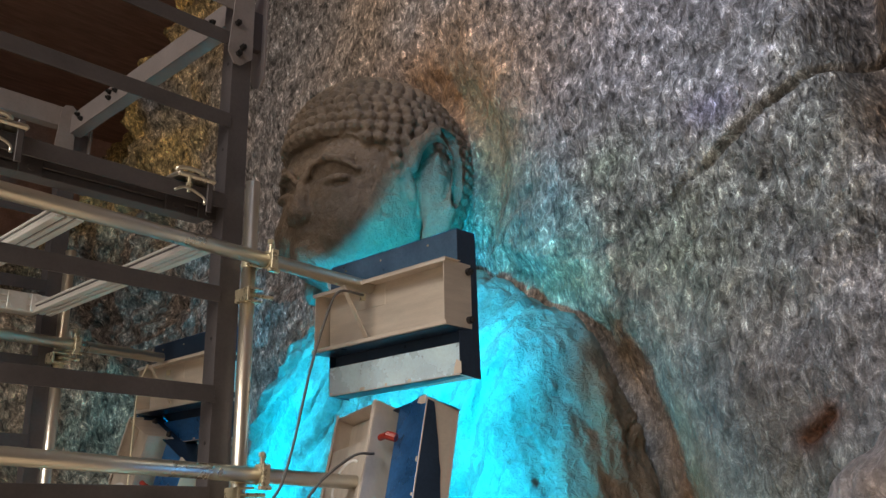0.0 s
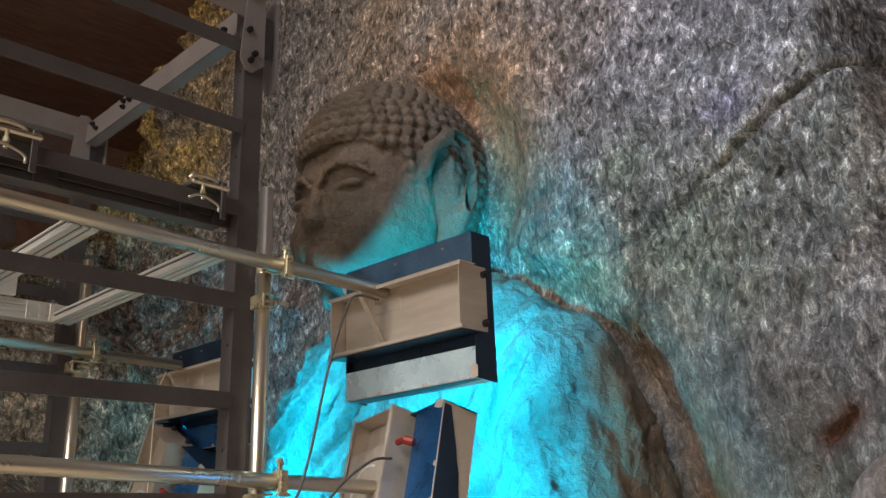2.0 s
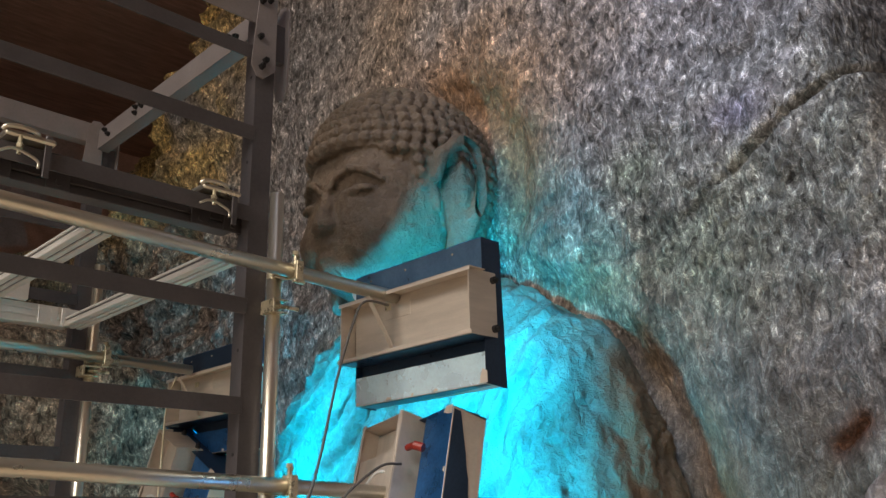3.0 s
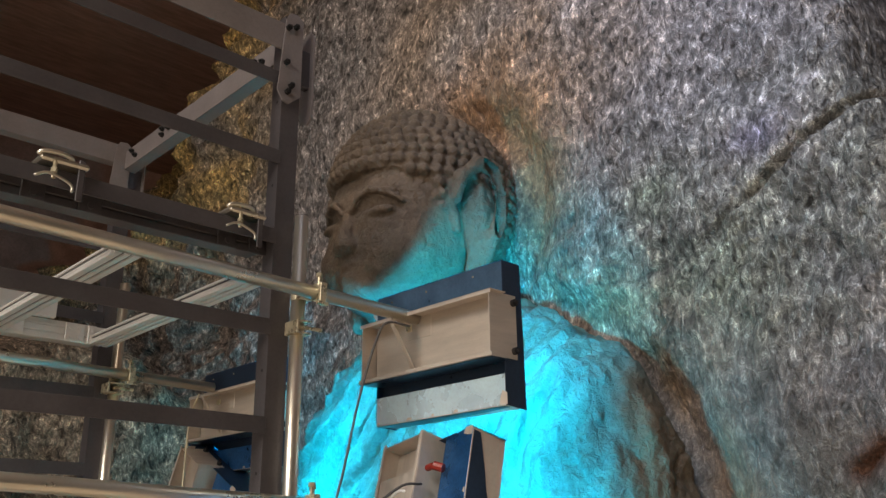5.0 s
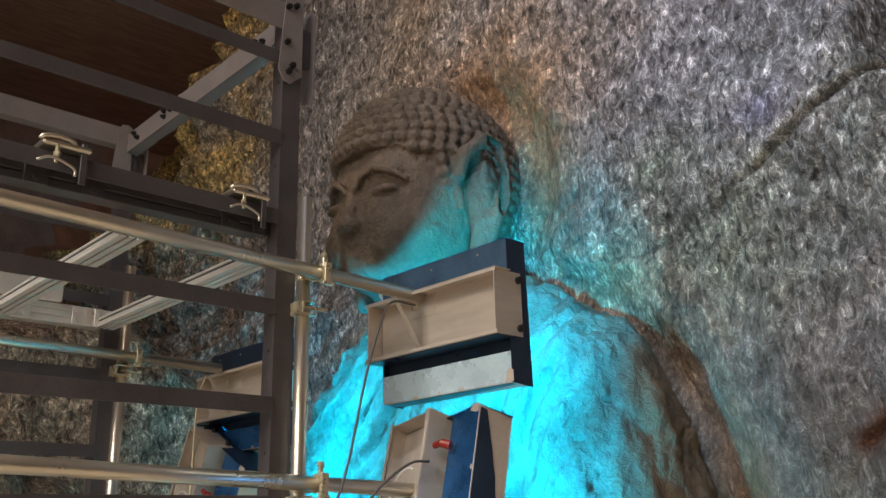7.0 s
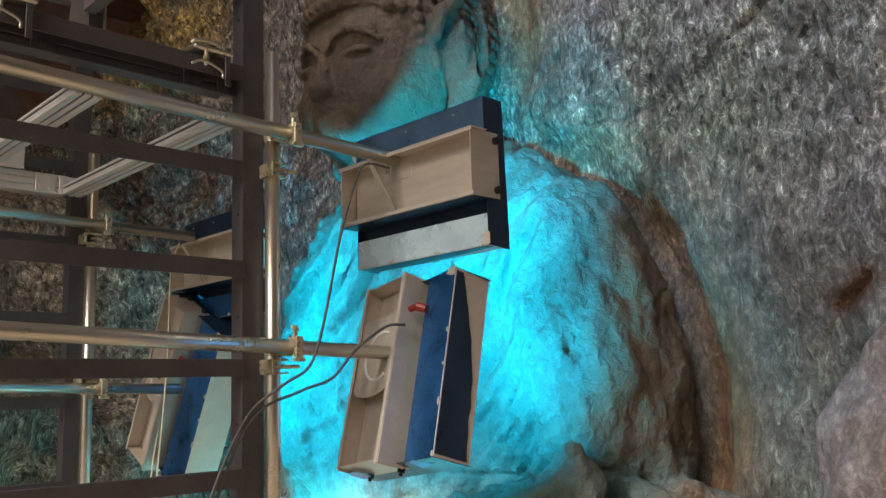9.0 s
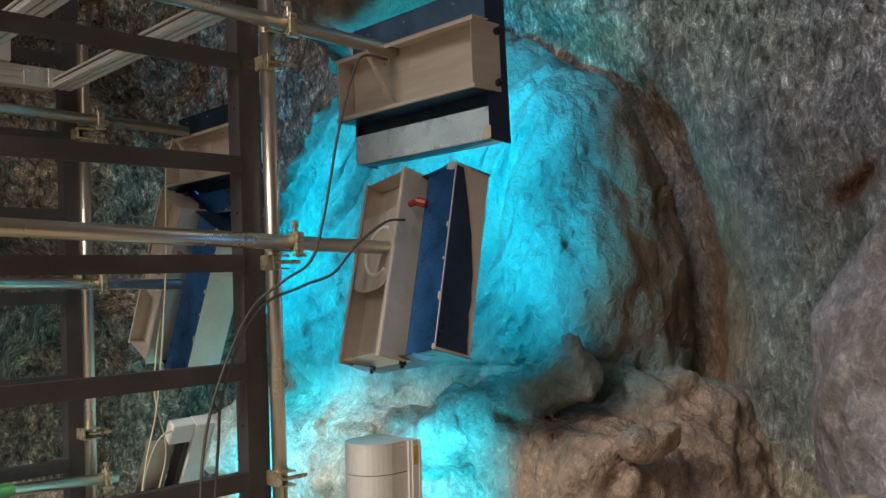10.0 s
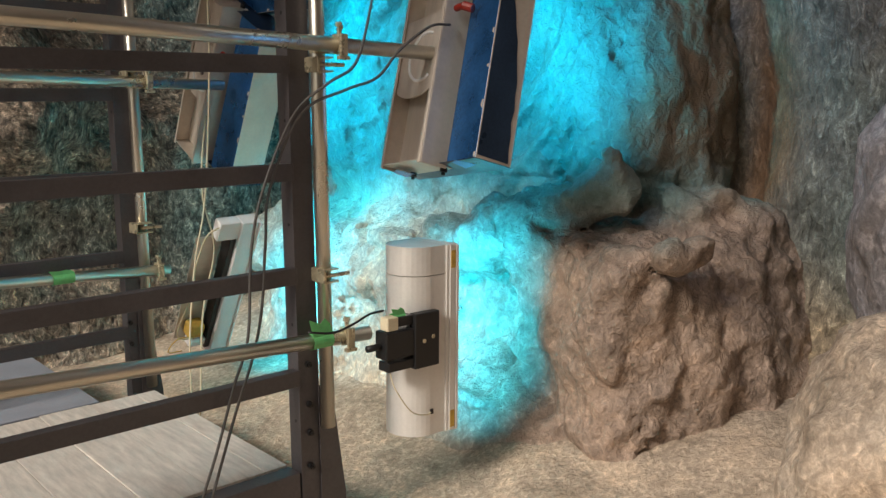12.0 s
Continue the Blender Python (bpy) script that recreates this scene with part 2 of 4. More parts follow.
def mesh_of(name, verts, faces, material, tint=None, smooth=True, coarse=1.0):
    me = bpy.data.meshes.new(name)
    verts, faces = np.asarray(verts, np.float32), np.asarray(faces, np.int32)
    me.vertices.add(len(verts))
    me.vertices.foreach_set("co", verts.ravel())
    me.loops.add(faces.size)
    me.loops.foreach_set("vertex_index", faces.ravel())
    me.polygons.add(len(faces))
    me.polygons.foreach_set("loop_start", np.arange(0, faces.size, 4, dtype=np.int32))
    me.polygons.foreach_set("use_smooth", np.full(len(faces), smooth))
    me.update(calc_edges=True)
    if tint is not None:
        at = me.attributes.new("tint", "FLOAT_COLOR", "POINT")
        at.data.foreach_set("color", np.c_[np.clip(tint, 0, 1), np.ones(len(verts)) * coarse].astype(np.float32).ravel())
    me.materials.append(material)
    return new(name, me)


def grid_faces(a, b):
    i = np.arange(a * b).reshape(a, b)
    return np.stack([i[:-1, :-1], i[1:, :-1], i[1:, 1:], i[:-1, 1:]], -1).reshape(-1, 4)


def spaced(*stretches):
    return np.concatenate([np.arange(a, b, s) for a, b, s in stretches] + [[stretches[-1][1]]])


def blend_tint(base, *layers):
    out = np.broadcast_to(np.array(base, float), (len(layers[0][0]), 3)).copy()
    for w, col in layers:
        out += w[:, None] * (np.array(col) - out)
    return out


def seg_dist(y, z, pts):
    """Distance to a line of points in the wall's plane, and how far along it (0 to 1)."""
    best, along = np.full(y.shape, 9.0), np.zeros(y.shape)
    for k, ((a, b), (c, d)) in enumerate(zip(pts, pts[1:])):
        u = np.clip(((y - a) * (c - a) + (z - b) * (d - b)) / ((c - a) ** 2 + (d - b) ** 2), 0, 1)
        dist = np.hypot(y - a - u * (c - a), z - b - u * (d - b))
        along = np.where(dist < best, (k + u) / (len(pts) - 1), along)
        best = np.minimum(best, dist)
    return best, along


# ---- setting: rock wall, side and back walls, roof, ground ----
def statue_ring(y, z):
    """0 on the outline of the seated figure, in metres outward."""
    body = (np.hypot((y - 3.5) / 1.42, (z - 1.6) / 1.45) - 1) * 1.4
    head = (np.hypot((y - 3.45) / 0.46, (z - 3.6) / 0.55) - 1) * 0.5
    return np.minimum(body, head)


def build_wall():
    ys = spaced((-3.2, 0.5, 0.07), (0.5, 5.3, 0.0165), (5.3, 8.2, 0.03), (8.2, 11.6, 0.07))
    zs = spaced((-0.3, 0.2, 0.05), (0.2, 4.7, 0.0165), (4.7, 7.2, 0.06))
    y, z = np.meshgrid(ys, zs, indexing="ij")
    y, z = y.ravel(), z.ravel()
    p = np.c_[np.zeros_like(y), y, z]
    warp = np.c_[np.zeros_like(y), y * 1.15 + z * 0.3, z * 0.75 - y * 0.2]
    h = 0.07 * fbm(p, 0.9, 2) + 0.03 * fbm(p, 2.6, 3, shift=3.1)
    rough = 0.42 + 0.58 * smoothstep(1.9, 2.8, z + 0.3 * fbm(p, 1.1, 3, shift=9))
    h += rough * (0.016 * fbm(warp, 8.0, 2, shift=5.0) + 0.015 * fbm(warp, 21.0, 2, shift=1.7))
    left = smoothstep(5.2, 6.5, y)
    h += left * (0.22 * fbm(p, 1.1, 4, 0.55, 21.0) + 0.16 * np.abs(fbm(p, 2.3, 4, 0.6, 4.0)) + 0.035 * fbm(p, 9.0, 2, 0.6, 41.0))
    ring = statue_ring(y, z)
    h -= 0.10 * np.exp(-((ring - 0.03) / 0.13) ** 2)
    d, along = seg_dist(y, z, [(0.988, 3.637), (1.094, 3.541), (1.328, 3.411), (1.523, 3.294), (1.815, 3.143), (2.036, 3.011), (2.36, 2.95)])
    d = np.abs(d + 0.010 * fbm(p, 9, 2, shift=2))
    h -= (0.045 * (1 - along) ** 0.9 + 0.010) * np.exp(-(d / (0.015 - 0.005 * along)) ** 2)
    # darker tint along the crack, weaker towards its lower end
    crack_tone = np.exp(-(d / 0.014) ** 2) * (0.9 - 0.6 * along)
    h -= 0.010 * smoothstep(0.25, 0.0, d) * (1 - along) * (z - 3.4 < -(y - 1.4) * 0.58)
    d2, along2 = seg_dist(y, z, [(1.08, 4.4), (1.02, 3.78), (0.965, 3.4), (0.85, 3.05)])
    h -= 0.6 * np.exp(-((d2 + 0.02 * fbm(p, 6, 2)) / (0.17 - 0.08 * along2)) ** 2) * (1 - 0.6 * along2)
    d3, _ = seg_dist(y, z, [(1.41, 1.99), (1.36, 2.02), (1.30, 2.07)])
    h -= 0.05 * np.exp(-((d3 + 0.008 * fbm(p, 18, 2)) / 0.022) ** 2)
    d4, al4 = seg_dist(y, z, [(1.32, 2.06), (1.5, 1.86), (1.62, 1.62)])
    h -= 0.012 * np.exp(-(d4 / 0.012) ** 2)
    foot = smoothstep(0.75, 0.3, z + 0.08 * fbm(p, 2.5, 2, shift=8))
    h += 0.22 * foot
    gone = smoothstep(-0.15, 0.15, np.minimum(y - 6.9 - 0.35 * np.maximum(0, 5.9 - z) * 1.1, z - 4.9) + 0.12 * fbm(p, 2.0, 3))
    h -= 1.6 * gone
    # mineral tints: violet grey, green algae, iron brown, ochre; some hold light or shade
    n1, n2, n3 = fbm(p, 0.8, 4, 0.55, 31), fbm(p, 1.7, 4, 0.55, 47), fbm(p, 0.55, 3, 0.5, 63)
    green = np.exp(-((z - 2.75 + 0.45 * (y - 2)) / 0.75) ** 2) * smoothstep(0.2, 1.4, y)
    green = np.clip(green * (0.75 + 0.5 * n2), 0, 1) * (0.4 + 0.45 * np.exp(-((y - 2.3) / 0.5) ** 2))
    low = smoothstep(2.5, 1.4, z) * np.clip(0.6 + 0.6 * n1, 0, 1)
    brown = np.clip(np.exp(-((ring - 0.10) / (0.17 + 0.14 * smoothstep(2.0, 2.9, z))) ** 2) * (0.85 + 0.5 * n2), 0, 1)
    top = np.exp(-((y - 3.2) / 1.0) ** 2) * smoothstep(3.5, 4.3, z) * np.clip(0.75 + 0.6 * n2, 0, 1)
    sand = smoothstep(1.25, 0.6, z + 0.2 * n1)
    iron = np.exp(-(d3 / 0.06) ** 2)
    fleck = np.exp(-((y - 1.351) / 0.045) ** 2 - ((z - 3.634 + 0.15 * (y - 1.351)) / 0.022) ** 2) + np.exp(-((y - 1.56) / 0.022) ** 2 - ((z - 3.60) / 0.02) ** 2)
    algae = np.exp(-((y - 2.2) / 0.12) ** 2 - ((z - 3.36) / 0.09) ** 2) * np.clip(0.6 + n2, 0, 1)
    # violet patch: bluish light on the upper wall put into the tint
    violet_light = np.exp(-((y - 1.62) / 0.16) ** 2 - ((z - 3.45) / 0.10) ** 2) * np.clip(0.6 + n1, 0, 1)
    # dark tint beside head and neck, painted shade against the lamp's spill
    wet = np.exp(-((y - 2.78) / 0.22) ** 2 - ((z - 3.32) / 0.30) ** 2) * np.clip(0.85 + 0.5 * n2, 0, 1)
    # corner recess: brown stone, darkened in colour for the shade inside it
    corner = np.exp(-((y - 0.93) / 0.15) ** 2) * smoothstep(2.9, 3.3, z)
    # ochre stone on the upper left, its yellow also holding warm light
    ochre = left * smoothstep(3.6, 5.0, z) * np.clip(0.65 + 0.9 * n2, 0, 1)
    darker = left * (1 - smoothstep(3.8, 4.8, z))
    tint = blend_tint((0.260, 0.240, 0.245), (np.clip(0.5 + n3, 0, 1) * 0.6, (0.205, 0.21, 0.235)), (green, (0.185, 0.245, 0.175)),
                      (low * 0.85, (0.19, 0.28, 0.24)), (top * 0.85, (0.25, 0.18, 0.12)), (brown * 0.9, (0.27, 0.15, 0.075)),
                      (sand, (0.33, 0.26, 0.17)), (crack_tone * 0.8, (0.06, 0.055, 0.05)), (iron, (0.12, 0.05, 0.025)), (np.clip(fleck * 1.3, 0, 1), (0.62, 0.62, 0.66)), (algae * 0.6, (0.30, 0.40, 0.28)), (violet_light * 0.7, (0.14, 0.135, 0.22)), (wet * 0.8, (0.075, 0.085, 0.075)), (corner, (0.13, 0.085, 0.05)),
                      (darker * 0.8, (0.19, 0.15, 0.12)), (ochre, (0.46, 0.33, 0.13)))
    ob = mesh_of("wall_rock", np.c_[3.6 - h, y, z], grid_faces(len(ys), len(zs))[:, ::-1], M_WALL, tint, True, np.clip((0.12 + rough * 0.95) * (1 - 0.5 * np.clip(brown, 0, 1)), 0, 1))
    return tagged(ob, "chiselled grey green tuff rock wall with a diagonal crack", "rock wall", kind="structure")


build_wall()


def sheet(name, us, vs, where, material, tint, label, cat, amp=0.1):
    u, v = np.meshgrid(us, vs, indexing="ij")
    u, v = u.ravel(), v.ravel()
    q = where(u, v)
    d = fbm(q, 1.2, 4, 0.55, 17.0)
    ob = mesh_of(name, where(u, v, amp * d), grid_faces(len(us), len(vs)), material, blend_tint(tint, (np.clip(0.5 + d, 0, 1) * 0.6, tuple(c * 0.7 for c in tint))))
    return tagged(ob, label, cat, kind="structure")


def ground_at(u, v, d=0.0):
    slope = smoothstep(1.75, 2.9, u) * smoothstep(0.6, 2.2, v)
    rise = 0.18 + 0.16 * slope + 0.14 * smoothstep(2.4, 3.4, u) + 0.2 * smoothstep(1.9, 0.9, v) * smoothstep(2.5, 3.4, u)
    return np.c_[u, v, rise + d * (0.4 + 1.1 * slope)]


sheet("ground", spaced((-40, -6, 4), (-6, 1.7, 0.15), (1.7, 3.7, 0.03), (3.7, 40, 4)), spaced((-40, -3, 4), (-3, 0.8, 0.1), (0.8, 5, 0.035), (5, 40, 3)), ground_at,
      M_SAND, (0.52, 0.42, 0.32), "dusty tan sand and crumbled stone floor", "ground", 0.05)
sheet("wall_back", spaced((-6, 4.2, 0.25)), spaced((-0.3, 7.2, 0.25)), lambda u, v, d=0.0: np.c_[u, -3.2 + 0 * u + d, v], M_WALL, (0.2, 0.18, 0.16), "dark rough rock wall closing the grotto", "rock wall", 0.2)
sheet("ceiling", spaced((-6, 6.0, 0.3)), spaced((-3.4, 12, 0.3)), lambda u, v, d=0.0: np.c_[u, v, 7.0 + 0 * u + d], M_BROWN, (0.1, 0.06, 0.04), "dark brown boarded roof soffit", "ceiling", 0.0)
def bank_at(u, v, d=0.0):
    lean = 0.25 * v + 4.0 * smoothstep(2.7, 4.2, v + 0.25 * np.sin(u * 2.1))
    return np.c_[u, 5.12 + lean - 0.5 * np.abs(d) - d, v]


sheet("wall_left", spaced((-6, 0.6, 0.2), (0.6, 3.9, 0.04)), spaced((-0.3, 3.4, 0.04), (3.4, 4.4, 0.15)), bank_at, M_WALL, (0.32, 0.26, 0.20), "dark wet brown rock bank behind the scaffold", "rock wall", 0.28)
part("wall_far", box((-6, 11.4, -0.3), (6, 11.7, 7.4)), M_BROWN)
tagged(bpy.data.objects["wall_far"], "dark brown timber wall of the hall", "wall", kind="structure")
# added wall out of view, blocks the sun from the far left floor
part("wall_front", box((-2.2, 6.6, -0.3), (-2.0, 11.4, 7.4)), M_BROWN)
tagged(bpy.data.objects["wall_front"], "added dark brown wall out of view that keeps sun off the far floor", "wall", kind="structure")
part("wall_outer", box((5.4, 5.6, 4.0), (5.6, 11.6, 7.4)), M_BROWN)
tagged(bpy.data.objects["wall_outer"], "dark brown boards behind the rock edge", "wall", kind="structure")


# ---- carved figures and boulders ----
def nets(f, lo, hi, step):
    """Surface of f = 0 on a regular grid, as vertices and quads."""
    ax = [np.arange(a, b + step, step) for a, b in zip(lo, hi)]
    p = np.stack(np.meshgrid(*ax, indexing="ij"), -1)
    v = f(p.astype(np.float32))
    ins = v < 0
    n = tuple(s - 1 for s in v.shape)
    total, count = np.zeros((*n, 3), np.float32), np.zeros(n, np.float32)
    corner = [(a, b, c) for a in (0, 1) for b in (0, 1) for c in (0, 1)]

    def cut(arr, o):
        return arr[o[0]:o[0] + n[0], o[1]:o[1] + n[1], o[2]:o[2] + n[2]]
    for a in corner:
        for k in range(3):
            if a[k] == 0:
                b = tuple(a[i] + (i == k) for i in range(3))
                va, vb = cut(v, a), cut(v, b)
                hit = cut(ins, a) != cut(ins, b)
                u = np.where(hit, va / np.where(hit, va - vb, 1), 0)
                for i in range(3):
                    total[..., i] += hit * (a[i] + (u if i == k else 0))
                count += hit
    live = count > 0
    index = np.full(n, -1)
    index[live] = np.arange(live.sum())
    cell = np.stack(np.nonzero(live), -1)
    verts = np.array(lo) + step * (cell + total[live] / count[live][:, None])
    faces = []
    for k in range(3):
        i, j = (k + 1) % 3, (k + 2) % 3
        s0, s1 = [slice(None)] * 3, [slice(None)] * 3
        s0[k], s1[k] = slice(0, -1), slice(1, None)
        change = ins[tuple(s0)] != ins[tuple(s1)]
        at = np.stack(np.nonzero(change), -1)
        ok = (at[:, i] > 0) & (at[:, j] > 0) & (at[:, i] < n[i]) & (at[:, j] < n[j])
        at = at[ok]
        quad = []
        for di, dj in ((1, 1), (0, 1), (0, 0), (1, 0)):
            q = at.copy()
            q[:, i] -= di
            q[:, j] -= dj
            quad.append(index[q[:, 0], q[:, 1], q[:, 2]])
        quad = np.stack(quad, -1)
        outw = ins[tuple(s0)][tuple(at.T)]
        quad[~outw] = quad[~outw][:, ::-1]
        faces.append(quad)
    return verts, np.concatenate(faces)


def ell(p, c, r):
    q = (p - np.array(c, np.float32)) / np.array(r, np.float32)
    k0 = np.sqrt((q * q).sum(-1)) + 1e-6
    k1 = np.sqrt(((q / np.array(r, np.float32)) ** 2).sum(-1)) + 1e-6
    return k0 * (k0 - 1) / k1


def cap(p, a, b, ra, rb=None):
    a, b = np.array(a, np.float32), np.array(b, np.float32)
    ab = b - a
    u = np.clip(((p - a) @ ab) / (ab @ ab), 0, 1)
    rb = ra if rb is None else rb
    return np.sqrt(((p - a - u[..., None] * ab) ** 2).sum(-1)) - (ra + (rb - ra) * u)


def join(a, b, k):
    h = np.clip(0.5 + 0.5 * (b - a) / k, 0, 1)
    return b + (a - b) * h - k * h * (1 - h)


def carve(a, b, k):
    return -join(-a, b, k)


CY = 3.5


HAIR_C, HAIR_R = (3.245, CY, 3.60), (0.565, 0.475, 0.535)


def hairline(x):
    """Height of the hair's lower edge: level over the brow, down before the ear."""
    return 3.635 - 0.06 * np.clip((x - 2.75) / 0.2, 0, 1) - 0.17 * smoothstep(2.93, 2.98, x) * smoothstep(3.08, 3.04, x) - 0.3 * smoothstep(3.28, 3.36, x)


def head_shape(p):
    d = join(ell(p, (3.12, CY - 0.10, 3.42), (0.41, 0.32, 0.50)), ell(p, (3.12, CY + 0.10, 3.42), (0.41, 0.32, 0.50)), 0.06)
    d = join(d, ell(p, (2.96, CY, 3.12), (0.25, 0.30, 0.21)), 0.12)
    d = join(d, cap(p, (3.28, CY, 3.1), (3.35, CY, 2.6), 0.30, 0.36), 0.08)
    for s in (-1, 1):
        d = join(d, ell(p, (2.90, CY + s * 0.20, 3.19), (0.17, 0.17, 0.15)), 0.10)
        # shallow socket, full lid with a slit below it, thin arched brow
        d = carve(d, cap(p, (2.655, CY + s * 0.07, 3.43), (2.765, CY + s * 0.30, 3.43), 0.048), 0.05)
        d = join(d, ell(p, (2.785, CY + s * 0.175, 3.385), (0.078, 0.115, 0.040)), 0.015)
        d = carve(d, cap(p, (2.693, CY + s * 0.085, 3.362), (2.705, CY + s * 0.17, 3.350), 0.014), 0.014)
        d = carve(d, cap(p, (2.705, CY + s * 0.17, 3.350), (2.775, CY + s * 0.285, 3.365), 0.014), 0.014)
        arc = [(2.690, 0.045, 3.43), (2.688, 0.10, 3.488), (2.705, 0.17, 3.508), (2.75, 0.25, 3.49), (2.81, 0.315, 3.435)]
        for (a, b, c), (e, f, g) in zip(arc, arc[1:]):
            d = join(d, cap(p, (a, CY + s * b, c), (e, CY + s * f, g), 0.015), 0.02)
        d = join(d, ell(p, (2.685, CY + s * 0.048, 3.225), (0.042, 0.042, 0.034)), 0.02)
    d = join(d, cap(p, (2.715, CY, 3.43), (2.672, CY, 3.235), 0.026, 0.046), 0.035)
    d = join(d, ell(p, (2.725, CY, 3.128), (0.035, 0.105, 0.022)), 0.02)
    d = join(d, ell(p, (2.735, CY, 3.078), (0.035, 0.085, 0.024)), 0.02)
    d = carve(d, cap(p, (2.692, CY - 0.11, 3.106), (2.692, CY + 0.11, 3.106), 0.007), 0.012)
    d = join(d, ell(p, (2.80, CY, 3.0), (0.09, 0.12, 0.07)), 0.05)
    # hair cap that overhangs the brow
    hair = np.maximum(ell(p, HAIR_C, HAIR_R), (hairline(p[..., 0]) - p[..., 2]) * 0.9)
    d = join(d, hair, 0.012)
    # ears: tilted rims with a hollow and a long lobe
    for s in (-1, 1):
        rim = [(3.05, 0.46, 3.47), (3.055, 0.50, 3.575), (3.12, 0.555, 3.65), (3.21, 0.60, 3.625), (3.255, 0.62, 3.51), (3.245, 0.60, 3.36), (3.21, 0.555, 3.22), (3.165, 0.50, 3.02)]
        for (a, b, c), (e, f, g) in zip(rim, rim[1:]):
            d = join(d, cap(p, (a, CY + s * b, c), (e, CY + s * f, g), 0.036), 0.02)
        d = join(d, ell(p, (3.21, CY + s * 0.46, 3.40), (0.10, 0.10, 0.23)), 0.02)
        d = join(d, cap(p, (3.155, CY + s * 0.545, 3.53), (3.175, CY + s * 0.535, 3.33), 0.022), 0.02)
        d = join(d, cap(p, (3.19, CY + s * 0.49, 3.25), (3.17, CY + s * 0.47, 2.98), 0.06), 0.03)
        d = join(d, cap(p, (3.04, CY + s * 0.42, 3.48), (3.08, CY + s * 0.44, 3.30), 0.03, 0.022), 0.02)
    return d + 0.005 * value_noise(p * 19.0) + 0.004 * value_noise(p * 43.0)


def add_curls(lo, step, v):
    """Snail curls in rings over the hair cap."""
    c, r = np.array(HAIR_C), np.array(HAIR_R)
    for ring in range(19):
        lat = radians(-40 + ring * 6.9)
        count = max(1, round(math.tau * math.cos(lat) * 0.50 / 0.066))
        for k in range(count):
            lon = math.tau * (k + 0.5 * (ring % 2)) / count
            q = c + r * np.array((math.cos(lat) * math.cos(lon), math.cos(lat) * math.sin(lon), math.sin(lat)))
            if q[2] < hairline(q[0]) - 0.005 or q[0] > 3.60:
                continue
            i0 = np.maximum(((q - 0.06 - lo) / step).astype(int), 0)
            i1 = np.minimum(((q + 0.06 - lo) / step).astype(int) + 1, v.shape)
            if (i1 <= i0).any():
                continue
            g = [lo[a] + step * np.arange(i0[a], i1[a]) for a in range(3)]
            local = np.stack(np.meshgrid(*g, indexing="ij"), -1)
            s = tuple(slice(a, b) for a, b in zip(i0, i1))
            size = 0.033 + 0.004 * random.random()
            v[s] = join(v[s], ell(local, tuple(q), (size, size, size * 0.95)), 0.004)


def head_full(p):
    v = head_shape(p)
    lo = p[0, 0, 0].astype(float)
    add_curls(lo, float(p[1, 0, 0, 0] - p[0, 0, 0, 0]), v)
    return v


def lap_shape(p):
    """Lap, forearm ridge, knee and the broken base below."""
    lap = ell(p, (3.35, 3.75, 0.80), (0.72, 1.75, 0.34))
    lap = join(lap, cap(p, (2.74, 3.0, 1.0), (2.97, 2.28, 1.31), 0.13, 0.12), 0.05)
    q = np.abs(p - np.array((3.32, 2.08, 1.17), np.float32)) - np.array((0.10, 0.06, 0.07), np.float32)
    block = np.sqrt((np.maximum(q, 0) ** 2).sum(-1)) + np.minimum(q.max(-1), 0) - 0.05
    lap = join(lap, block, 0.04)
    # knee: a wedge with its edge to the front
    x, y, z = p[..., 0], p[..., 1], p[..., 2]
    knee = -0.972 * x + 0.233 * y + 2.075
    for plane in (-0.43 * x - 0.90 * y + 2.895, 0.958 * (1.66 + 0.30 * (z - 0.45) - y), 0.98 * z - 0.10 * x - 0.06 * y - 0.725, y - 2.62):
        knee = -join(-knee, -plane, 0.10)
    knee = carve(knee, ell(p, (2.67, 1.84, 1.02), (0.12, 0.13, 0.12)), 0.04)
    knee = join(knee, cap(p, (2.74, 1.82, 1.15), (2.86, 1.80, 1.13), 0.045), 0.03)
    knee = join(knee, cap(p, (2.66, 2.09, 0.92), (2.66, 2.10, 0.62), 0.05, 0.03), 0.06)
    base = ell(p, (3.38, 3.70, 0.25), (0.82, 1.68, 0.68))
    base = join(base, ell(p, (3.05, 2.75, 0.20), (0.62, 0.75, 0.44)), 0.12)
    return join(join(lap, base, 0.14), knee, 0.03)


